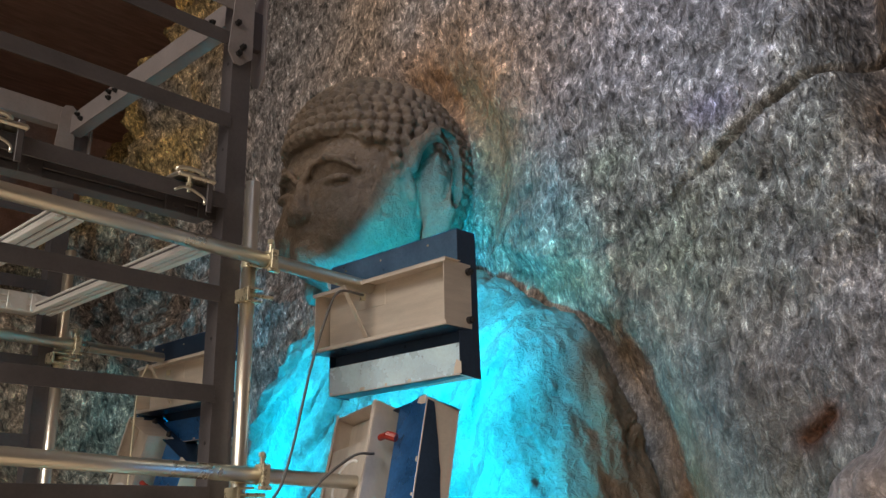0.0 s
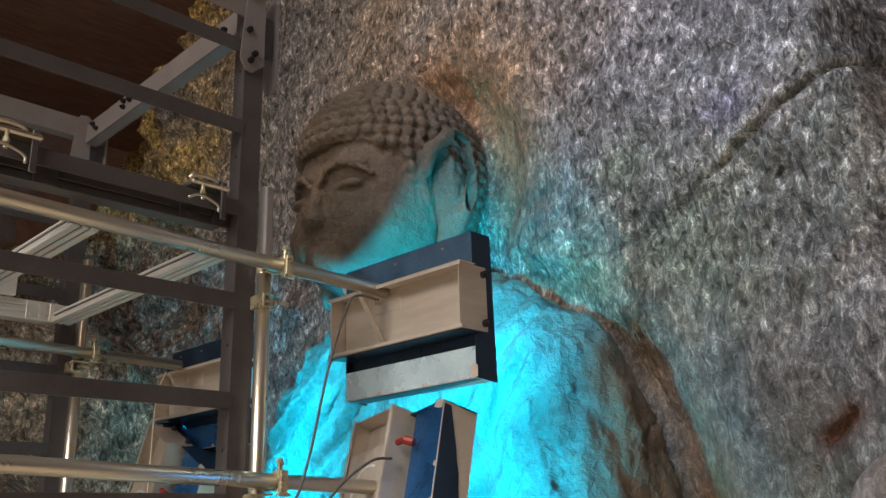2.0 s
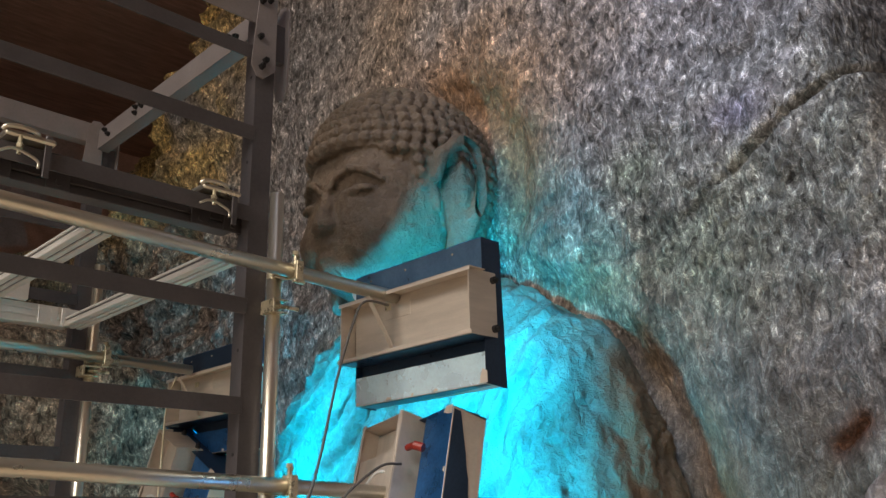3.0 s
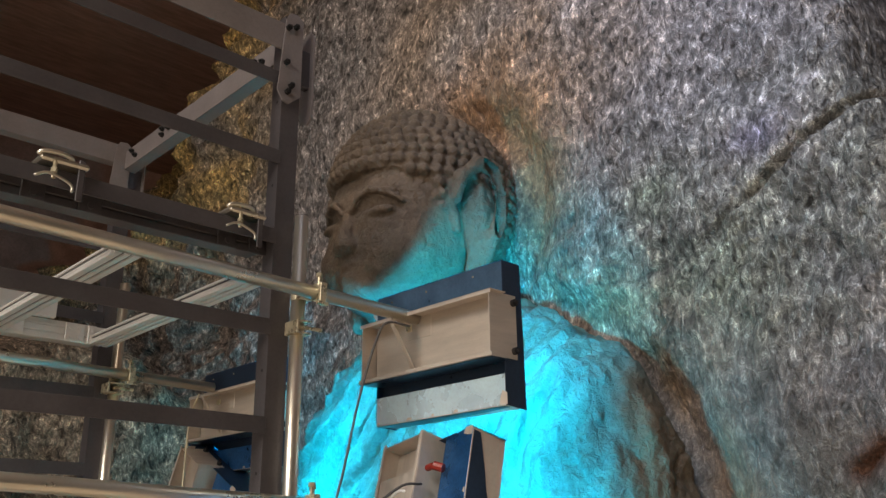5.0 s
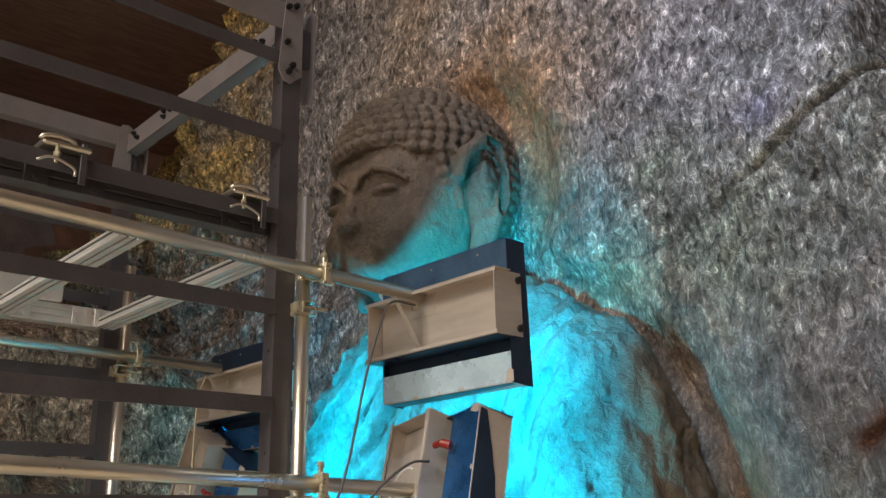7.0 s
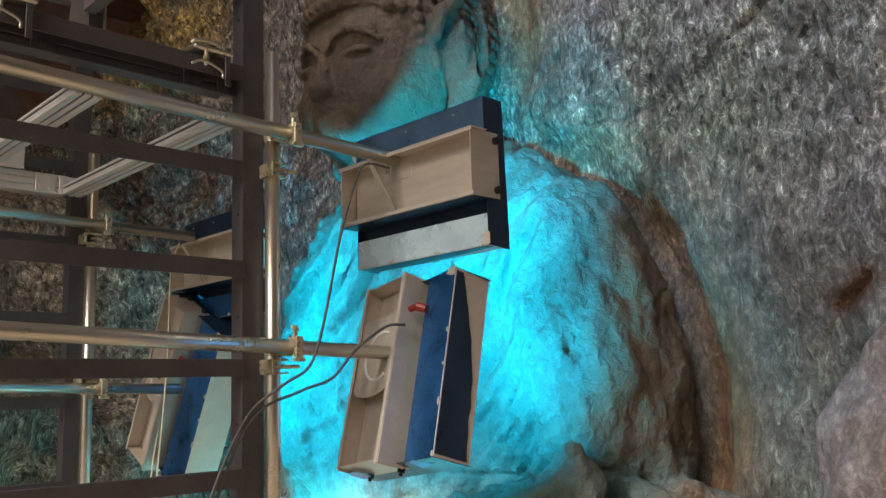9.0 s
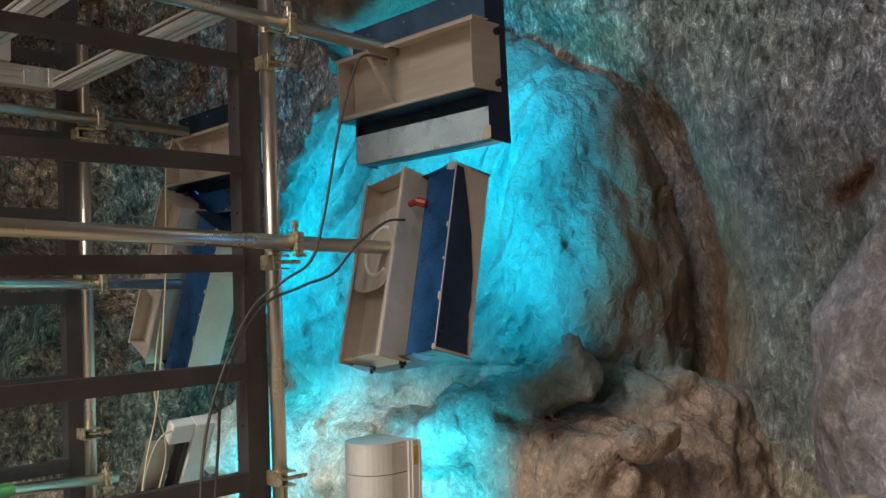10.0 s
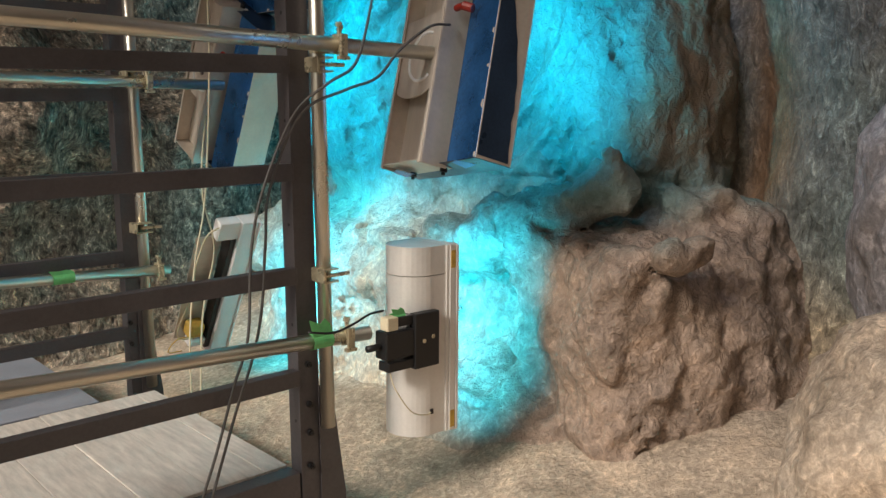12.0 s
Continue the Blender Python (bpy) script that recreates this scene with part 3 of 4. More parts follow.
def body_shape(p):
    d = ell(p, (3.52, CY, 1.6), (0.50, 1.42, 1.45))
    d = join(d, ell(p, (3.35, CY + 0.05, 2.2), (0.42, 0.75, 0.72)), 0.25)
    d = join(d, cap(p, (3.42, 2.62, 2.35), (3.30, 2.45, 1.55), 0.30, 0.26), 0.2)
    d = join(d, cap(p, (3.36, 4.25, 2.3), (3.15, 4.30, 1.55), 0.26, 0.22), 0.2)
    low = lap_shape(p)
    near = np.minimum(np.abs(d), np.abs(low)) < 0.16
    q, dn, ln = p[near], d[near], low[near]
    y, z = q[:, 1], q[:, 2]
    # robe folds and weather streaks
    r = np.sqrt((y - 4.6) ** 2 + (z - 3.2) ** 2)
    w = value_noise(q * 2.2) * 1.3
    fold = np.sin(r / 0.19 * 6.28 + w * 2.6) + 0.6 * np.sin(r / 0.083 * 6.28 + w * 5 + 1.0)
    live = smoothstep(1.1, 1.5, z) * smoothstep(2.25, 2.6, y)
    dn = dn - 0.030 * fold * live * (0.6 + 0.6 * value_noise(q * 1.7 + 5))
    dn = dn + 0.028 * fbm(q * np.array((1, 1, 0.5), np.float32), 8.0, 3, 0.55, 9.0) - 0.022 * np.abs(fbm(q * np.array((1, 1, 0.45), np.float32), 5.0, 2, 0.5, 19.0))
    crack = np.abs(value_noise(q * np.array((2.0, 3.4, 1.3), np.float32) + 7.7))
    dn = dn + 0.022 * smoothstep(0.045, 0.0, crack)
    # broken rock
    ridge = np.abs(value_noise(q * np.array((3.0, 5.0, 4.0), np.float32) + 3.3))
    ln = ln + 0.045 * fbm(q, 2.6, 3, 0.5, 5.0) + 0.022 * np.abs(fbm(q * np.array((1, 1, 0.6), np.float32), 7.0, 3, 0.55, 2.0)) + 0.014 * fbm(q, 8.0, 3, 0.55, 8.0) + 0.010 * smoothstep(0.07, 0.0, ridge) + 0.03 * np.abs(value_noise(q * np.array((5.0, 3.0, 7.0), np.float32) + 1.3))
    ln = ln - 0.045 * np.abs(fbm(q, 4.0, 3, 0.55, 31.0)) - 0.012 * np.abs(fbm(q, 15.0, 2, 0.5, 7.0))
    ln = carve(ln, cap(q, (2.70, 1.75, 0.50), (2.76, 2.0, 0.46), 0.012), 0.03)
    d = join(d, low, 0.07)
    d[near] = join(dn, ln, 0.06) + 0.006 * value_noise(q * 26.0) + 0.004 * value_noise(q * 50.0)
    return d


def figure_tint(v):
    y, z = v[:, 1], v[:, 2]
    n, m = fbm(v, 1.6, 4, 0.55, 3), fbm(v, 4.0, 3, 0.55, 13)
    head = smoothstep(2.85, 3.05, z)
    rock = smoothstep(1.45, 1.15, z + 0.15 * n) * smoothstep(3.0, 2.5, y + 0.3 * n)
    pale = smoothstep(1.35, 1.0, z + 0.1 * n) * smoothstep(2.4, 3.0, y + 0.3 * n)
    # brown flank painted where the cyan light does not reach
    unlit_flank = smoothstep(2.40, 2.15, y + 0.12 * n) * smoothstep(1.2, 1.5, z)
    # the teal body base puts the cyan wash light into the stone's colour
    return blend_tint((0.10, 0.22, 0.215), (np.clip(m, 0, 1) * 0.7, (0.085, 0.14, 0.14)), (unlit_flank, (0.17, 0.125, 0.08)), (head, (0.16, 0.12, 0.085)),
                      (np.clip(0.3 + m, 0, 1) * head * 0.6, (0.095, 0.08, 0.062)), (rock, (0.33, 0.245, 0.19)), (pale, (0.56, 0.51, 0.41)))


def build_statue():
    va, fa = nets(body_shape, (2.2, 1.45, 0.05), (3.70, 5.4, 3.12), 0.0165)
    vb, fb = nets(head_full, (2.56, 2.90, 2.62), (3.70, 4.12, 4.30), 0.0115)
    v, f = np.concatenate([va, vb]), np.concatenate([fa, fb + len(va)])
    crust = 0.25 + 0.45 * smoothstep(1.4, 1.0, v[:, 2])
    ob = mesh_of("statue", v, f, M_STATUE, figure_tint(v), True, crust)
    return tagged(ob, "weathered brown stone relief of a seated figure, cyan light tinted into its body", "statue")


build_statue()


def side_figure(p):
    d = ell(p, (3.52, 0.64, 1.18), (0.42, 0.88, 0.90))
    d = join(d, ell(p, (3.5, 0.9, 0.75), (0.4, 0.5, 0.5)), 0.1)
    return d + 0.05 * fbm(p, 3.0, 3, 0.5, 6.0) + 0.010 * fbm(p, 11.0, 3) - 0.03 * np.abs(fbm(p, 5.0, 2, 0.5, 3.0))


def boulder(p):
    d = ell(p, (3.06, 0.94, 0.42), (0.46, 0.52, 0.56))
    return d + 0.10 * fbm(p, 2.2, 3, 0.5, 16.0) + 0.015 * fbm(p, 10.0, 3, 0.5, 1.0) - 0.05 * np.abs(fbm(p, 3.6, 2, 0.5, 12.0))


def loose_stone(name, f, lo, hi, step, base, other, label, cat):
    v, q = nets(f, lo, hi, step)
    n = fbm(v, 2.0, 4, 0.55, 23)
    return tagged(mesh_of(name, v, q, M_ROCK, blend_tint(base, (np.clip(0.4 + n, 0, 1), other))), label, cat)


loose_stone("carved_figure", side_figure, (3.0, -0.4, 0.0), (3.75, 1.7, 2.3), 0.022, (0.30, 0.29, 0.31), (0.24, 0.20, 0.18),
            "eroded pale violet grey stone relief body on the rock wall", "statue")
loose_stone("boulder", boulder, (2.4, 0.2, -0.1), (3.7, 1.7, 1.2), 0.022, (0.46, 0.38, 0.30), (0.38, 0.29, 0.21),
            "rounded pale sandstone boulder at the wall foot", "boulder")


# ---- steel scaffold tower ----
def angle_bar(x0, x1, y, z, high=0.055, deep=0.042, t=0.006, top=True):
    """An angle section along x: a web that faces the front and a flange along its upper or lower edge."""
    bm = box((x0, y, z - high / 2), (x1, y + t, z + high / 2), 0.0012)
    e = z + high / 2 - t if top else z - high / 2
    return box((x0, y + t - 0.001, e), (x1, y + deep, e + t), 0.0012, bm)


def bolt_head(at, axis, r=0.011, length=0.014):
    a = Vector(at)
    d = Vector([(axis == k) * 1.0 for k in "xyz"])
    bm = sweep([a - d * length, a], r, 6)
    return sweep([a - d * (length + 0.008), a - d * length], r * 0.55, 6, bm)


def build_tower():
    tower = thing("scaffold_tower", "dark grey painted steel scaffold tower with closely spaced rails", "scaffold")
    near, far = 2.50, 4.00
    for y, x, foot in ((near, 1.628, 0.18), (far, 1.655, 0.18)):
        top = 3.66
        for a in (x, -0.25):
            part("post", plate([(a, y), (a + 0.078, y), (a + 0.078, y + 0.05), (a + 0.072, y + 0.05), (a + 0.072, y + 0.006), (a + 0.006, y + 0.006), (a + 0.006, y + 0.066), (a, y + 0.066)], 2, (foot + top) / 2, top - foot), M_STEEL, tower)
        for k in range(9):
            z = 0.62 + k * 0.335 + (0.02 if y == far else 0.0)
            part("bolt_hole", sweep([(x - 0.0008, y + 0.028, z), (x + 0.002, y + 0.028, z)], 0.006, 8), M_BLACK, tower)
    for z in (0.775, 1.122, 1.462, 1.80, 2.112, 2.44, 2.765, 3.068, 3.385):
        part("rail", angle_bar(-0.25, 1.634, near - 0.004, z), M_STEEL, tower)
    for z in (0.63, 0.99, 1.355, 1.72, 2.08, 2.42, 2.77, 3.12):
        part("rail", angle_bar(-0.25, 1.66, far - 0.004, z), M_STEEL, tower)
    part("top_beam", angle_bar(-0.25, 1.64, near - 0.005, 3.565, 0.115, 0.06), M_STEEL_LIT, tower)
    part("top_beam", angle_bar(-0.25, 1.66, far - 0.005, 3.61, 0.10, 0.06, 0.006, False), M_STEEL_LIT, tower)
    for x in (1.68, 0.55, -0.22):
        bm = box((x - 0.006, near + 0.05, 3.53), (x, far, 3.63), 0.001)
        box((x - 0.005, near + 0.05, 3.53), (x + 0.055, far, 3.537), 0.001, bm)
        part("cross_beam", bm, M_STEEL_LIT, tower)
    for y in (near, far):
        bm = plate([(1.60, 3.33), (1.625, 3.29), (1.65, 3.285), (1.70, 3.33), (1.70, 3.655), (1.675, 3.675), (1.64, 3.67), (1.625, 3.64)], 1, y - 0.012, 0.006)
        part("gusset_plate", bm, M_STEEL_LIT, tower)
        bm = plate([(y + 0.0, 3.28), (y + 0.03, 3.25), (y + 0.07, 3.27), (y + 0.085, 3.32), (y + 0.085, 3.62), (y + 0.06, 3.655), (y + 0.02, 3.65), (y, 3.62)], 0, 1.765 if y == near else 1.785, 0.008)
        part("end_plate", bm, M_STEEL_LIT, tower)
        part("spacer", box((1.70 if y == near else 1.727, y + 0.02, 3.40), (1.762 if y == near else 1.782, y + 0.05, 3.56), 0.003), M_STEEL, tower)
        bm = plate([(1.70, 0.20), (1.80, 0.20), (1.80, 0.33), (1.755, 0.70), (1.70, 0.74)], 1, y - 0.006, 0.006)
        part("foot_gusset", bm, M_STEEL, tower)
        part("foot_plate", box((1.58, y - 0.06, 0.17), (1.82, y + 0.10, 0.19), 0.002), M_STEEL, tower)
        for z in (0.33, 0.46, 0.58, 0.68, 0.82, 0.90):
            part("bolt", bolt_head((1.662, y - 0.001, z), "y"), M_BLACK, tower)
    for x, z in ((1.632, 3.60), (1.665, 3.615), (1.63, 3.45), (1.655, 3.36), (1.64, 3.33)):
        part("bolt", bolt_head((x, near - 0.015, z), "y", 0.012), M_BLACK, tower)
    for y, z in ((3.52, 3.585), (3.58, 3.57), (3.58, 3.60), (3.86, 3.565), (3.90, 3.60), (2.72, 3.575), (2.78, 3.60)):
        part("bolt", bolt_head((1.673, y, z), "x", 0.012), M_BLACK, tower)
    for z in (1.122, 1.80, 2.44):
        for y, xt in ((near, 1.72), (far, 1.74)):
            bm = box((1.69, y - 0.075, z - 0.022), (1.70, y + 0.0, z + 0.022), 0.001)
            box((1.692, y - 0.075, z + 0.018), (xt + 0.03, y - 0.004, z + 0.024), 0.001, bm)
            box((1.692, y - 0.075, z - 0.024), (xt + 0.03, y - 0.004, z - 0.018), 0.001, bm)
            sweep([(xt - 0.02, y - 0.062, z), (xt + 0.075, y - 0.066, z)], 0.007, 8, bm)
            part("tube_bracket", bm, M_CLAMP, tower, "zinc-plated bracket with a long bolt")
    return tower


build_tower()


# ---- pipes and clamps ----
def pipe(name, a, b, label, r=0.0243):
    ob = part(name, sweep([a, b], r, 20, hollow=0.86), M_PIPE, None, "", True)
    me = ob.data
    for p in me.polygons:
        p.use_smooth = len(p.vertices) == 4
    return tagged(ob, label, "pipe", "scaffold pipes")


def ring_band(center, axis, r, width, thick, bm):
    c = Vector(center)
    d = {"x": Vector((1, 0, 0)), "y": Vector((0, 1, 0)), "z": Vector((0, 0, 1))}[axis]
    a = d.orthogonal().normalized()
    b = d.cross(a)
    rows = []
    for k in range(18):
        e = math.cos(k * math.tau / 18) * a + math.sin(k * math.tau / 18) * b
        rows.append([bm.verts.new(c + e * rr + d * w) for rr, w in ((r, -width / 2), (r + thick, -width / 2), (r + thick, width / 2), (r, width / 2))])
    for s, e in zip(rows, rows[1:] + rows[:1]):
        for k in range(4):
            bm.faces.new((s[k], s[(k + 1) % 4], e[(k + 1) % 4], e[k]))


def build_clamp():
    """A right-angle clamp: the level pipe lies in front of the upright one."""
    c = thing("pipe_clamp", "yellowish zinc-plated right-angle pipe clamp with a bolted latch", "clamp", "pipe clamps")
    bm = bmesh.new()
    ring_band((0.042, 0, 0), "x", 0.0245, 0.030, 0.005, bm)
    box((0.028, -0.012, 0.026), (0.056, 0.016, 0.034), 0.002, bm)
    box((0.028, -0.034, -0.034), (0.056, -0.024, 0.034), 0.002, bm)
    part("band", bm, M_CLAMP, c)
    bm = bmesh.new()
    ring_band((0, 0.05, -0.01), "z", 0.0245, 0.034, 0.005, bm)
    box((-0.03, 0.016, -0.027), (0.03, 0.028, 0.007), 0.002, bm)
    part("upright_band", bm, M_CLAMP, c)
    bm = sweep([(0.035, -0.012, 0.022), (0.035, -0.012, 0.066)], 0.006, 8)
    sweep([(0.035, -0.012, 0.056), (0.035, -0.012, 0.070)], 0.011, 6, bm)
    part("latch_bolt", bm, M_CLAMP, c)
    bm = sweep([(0.050, -0.004, 0.022), (0.050, 0.004, 0.060)], 0.005, 8)
    sweep([(0.050, 0.002, 0.050), (0.050, 0.004, 0.062)], 0.010, 6, bm)
    part("latch_bolt", bm, M_CLAMP, c)
    part("wing", box((0.02, -0.036, -0.046), (0.064, -0.02, -0.034), 0.002), M_CLAMP, c)
    return c


for xt, yt, lo, hi in ((1.72, 2.47, 0.594, 2.85), (1.745, 3.985, 0.36, 2.95)):
    pipe("upright_pipe", (xt, yt, lo), (xt, yt, hi), "galvanised steel upright pipe beside the scaffold post")
LEVEL = [(2.42, 2.565, -0.026, 2.222), (2.42, 1.861, -0.037, 2.225), (2.42, 0.912, -0.055, 1.86),
         (3.935, 2.506, -0.02, 2.222), (3.935, 1.775, -0.03, 2.16), (3.935, 0.923, -0.05, 1.84)]
first_clamp = None
for y, z, slope, end in LEVEL:
    x0 = -0.6
    pipe("level_pipe", (x0, y, z + slope * (x0 - 1.747)), (end, y, z + slope * (end - 1.747)), "galvanised steel level pipe that carries a wash lamp")
    m = pose(1.725 if y < 3 else 1.748, y, z, 0, 1.5, 0)
    if first_clamp is None:
        first_clamp = build_clamp()
        first_clamp.matrix_basis = m
    else:
        copy_thing(first_clamp, m)


# ---- wash lamps ----
def build_tray_lamp(name, label, top_film, strip, brace, L=0.335, W=0.115, T=0.235, B=-0.27, F=0.17, torn=True):
    """A tray reflector with a channel on its back. X is forward, Y along, Z across."""
    ob = thing(name, label, "lamp", "tray wash lamps")
    D = 0.078
    part("web", box((D - 0.004, -L - 0.003, -W), (D + 0.001, L + 0.003, W), 0.0008), M_SHEET, ob, "bare sheet metal back")
    for s, n in ((1, "channel_wall"), (-1, "channel_wall")):
        bm = box((0, -L - 0.02, s * W - 0.0015), (D, L + 0.02, s * W + 0.0015), 0.0008)
        box((0, -L - 0.02, s * W - 0.0015 - (0.012 if s > 0 else -0.0)), (0.003, L + 0.02, s * W + 0.0015 + (0.012 if s < 0 else 0.0)), 0.0006, bm)
        part(n, bm, M_SHEET, ob)
    for s in (-1, 1):
        cap_ob = part("end_cap", box((0.004, s * (L + 0.008) - 0.0015, -W + 0.002), (D + 0.062, s * (L + 0.008) + 0.0015, W - 0.002), 0.0008), M_SHEET, ob)
        for z in (-W + 0.03, W - 0.03):
            bm = sweep([(D + 0.045, s * (L + 0.008), z), (D + 0.045, s * (L + 0.024), z)], 0.013, 12)
            sweep([(D + 0.045, s * (L + 0.02), z), (D + 0.045, s * (L + 0.034), z)], 0.007, 8, bm)
            part("knob", bm, M_BLACK, cap_ob, "black rubber knob")
    E = L + 0.004
    top_strip = part("upper_strip", box((D, -E, W), (D + 0.002, E, T), 0.0006), top_film, ob, "blue protective film on metal")
    low_strip = part("lower_strip", box((D, -E, B), (D + 0.002, E, -W - 0.05), 0.0006), strip, ob, "glossy blue film, scuffed at the edge")
    # set-back navy strip, its dark blue also standing in for the gap's shadow
    part("gap_strip", box((D + 0.03, -E, -W - 0.05), (D + 0.034, E, -W), 0.0006), M_NAVY, ob, "navy strip beside the channel, dark for the shadow in the gap")
    part("channel_skin", box((0.004, -L - 0.018, -W - 0.004), (D + 0.03, L + 0.018, -W - 0.0022), 0.0004), M_NAVY if brace else M_SHEET, ob)
    for s in (-1, 1):
        part("end_plate", plate([(D, B), (F + 0.01, B - 0.01), (F, T), (D, T)], 1, s * (E + 0.001), 0.002), M_NAVY, ob, "dark navy end plate")
    part("top_plate", box((D, -E, T), (F, E, T + 0.002), 0.0006), M_FILM, ob)
    low_plate = part("bottom_plate", box((D, -E, B - 0.002), (F + 0.01, E, B), 0.0006), M_SHEET, ob, "bare metal with torn film")
    if torn:
        rng = random.Random(5)
        edge = [(D + 0.004, -E + 0.01)]
        for k in range(15):
            edge.append((D + 0.025 + (F - D - 0.035) * (0.3 + 0.7 * (k / 14) ** 0.5 if k > 5 else 0.12 * k) + 0.012 * rng.random(), -E + 0.01 + (2 * E - 0.02) * k / 14))
        edge.append((D + 0.004, E - 0.01))
        part("torn_film", plate(edge, 2, B - 0.0035, 0.001), M_NAVY, low_plate, "torn dark blue film")
    for k, (y, w) in enumerate(((-L + 0.005, 0.035), (-0.1, 0.02), (0.02, 0.012), (0.15, 0.03), (L - 0.005, 0.02))):
        hi = 0.05 if k == 0 else 0.012
        out = [(y - w / 2, B + 0.002), (y + w / 2, B + 0.002), (y + w * 0.4, B + hi * 0.5), (y + w * 0.1, B + hi), (y - w * 0.5, B + hi * 0.8)]
        part("scuff", plate(out, 0, D - 0.001, 0.0015), M_SHEET, low_strip, "bare metal where the film has peeled")
    for y in (-0.2, 0.05, 0.25):
        part("rivet", sweep([(D - 0.003, y, T - 0.03), (D + 0.001, y, T - 0.03)], 0.004, 8), M_CLAMP, top_strip)
    for s in (-1, 1):
        for z in (-W - 0.0025, W + 0.0025):
            part("screw", sweep([(0.018, s * (L + 0.005), z - 0.001), (0.018, s * (L + 0.005), z + 0.002)], 0.006, 8), M_WHITE, ob)
    if brace:
        part("brace", box((-0.15, -0.006, -0.002), (0.09, 0.012, 0.002), 0.0008, None, pose(0.02, 0.10, -0.03, 0, 52, 8)), M_SHEET, ob, "thin flat diagonal brace")
        # added plate, hidden behind the tray, trims the light on the face
        hood = [(F - 0.002, -0.22), (F + 0.06, -0.19), (0.33, -0.06), (0.35, 0.06), (0.385, E + 0.08), (F + 0.03, E + 0.08), (F - 0.002, E)]
        part("hood", plate(hood, 2, T + 0.001, 0.002), M_NAVY, ob, "added unseen plate that cuts the lamp light above the tray")
        bm = plate([(L - 0.02, T - 0.09), (L + 0.10, T - 0.02), (L + 0.09, T - 0.05), (L + 0.03, T - 0.115)], 0, D + 0.05, 0.0015)
        part("film_scrap", bm, M_FILM_LIT, ob, "curled scrap of blue film")
        part("pipe_flange", box((D - 0.006, 0.02, 0.03), (D - 0.003, 0.17, 0.112), 0.001), M_SHEET, ob)
        for y in (0.04, 0.12):
            part("set_screw", sweep([(0.03, 0.095 + (y - 0.08) * 0.2, 0.05), (0.03, 0.095 + (y - 0.08) * 0.2, 0.075)], 0.006, 6), M_CLAMP, ob)
    else:
        out = [(-0.20, -W + 0.002), (0.05, -W + 0.002)] + [(0.05 + 0.05 * math.cos(a), (W - 0.004) * math.sin(a)) for a in np.linspace(-1.4, 1.4, 9)] + [(0.05, W - 0.002), (-0.20, W - 0.002)]
        part("swivel_plate", plate(out, 0, 0.012, 0.004), M_SHEET, ob, "swivel plate over the channel")
        arc = [(0.008, -0.045 + 0.088 * math.sin(a), -0.03 + 0.088 * math.cos(a)) for a in np.linspace(-2.0, 2.15, 24)]
        part("arc_slot", sweep(arc, 0.0055, 8), M_WHITE, ob, "pale curved slot", True)
        part("pivot_bolt", sweep([(0.002, -0.045, -0.03), (0.012, -0.045, -0.03)], 0.011, 6), M_STEEL, ob)
        for y0, z0, w in ((L + 0.012, W - 0.06, 0.07), (L + 0.010, B + 0.04, 0.06)):
            bm = plate([(0.03, z0), (0.10, z0 - 0.02), (0.12, z0 + w), (0.05, z0 + w * 0.7)], 1, y0 + 0.012, 0.0012)
            part("film_scrap", bm, M_FILM, ob, "loose scrap of blue film")
        bm = sweep([(0.03, -0.2, -W - 0.03), (0.03, -0.2, -W - 0.07)], 0.012, 10)
        sweep([(0.03, -0.2, -W - 0.07), (0.05, -0.19, -W - 0.10)], 0.016, 10, bm)
        part("plug", bm, M_RED, ob, "dark red cable plug")
    return ob


UPPER = "sheet metal tray lamp with blue film on a level pipe"
build_tray_lamp("upper_wash_lamp", UPPER, M_FILM_GREY, M_FILM_LIT, True).matrix_basis = pose(2.155, 2.325, 2.445)
build_tray_lamp("upper_wash_lamp", "tray lamp with dark blue film on the far pipe", M_NAVY, M_FILM, True).matrix_basis = pose(2.24, 3.86, 2.37)
TILTED = "tilted sheet metal tray lamp with glossy blue film"
build_tray_lamp("tilted_wash_lamp", TILTED, M_FILM, M_FILM, False, 0.325, 0.125, 0.19, -0.33, 0.215).matrix_basis = Matrix.Translation((2.14, 2.49, 1.793)) @ Matrix(((0.945, -0.31, 0.107), (-0.145, -0.104, 0.985), (-0.295, -0.945, -0.143))).to_4x4()
build_tray_lamp("tilted_wash_lamp", "steeply tilted tray lamp with blue film on the far pipe", M_FILM, M_FILM, False, 0.40, 0.11, 0.18, -0.36, 0.24, False).matrix_basis = pose(2.14, 4.16, 1.80, -62, 0, 0)


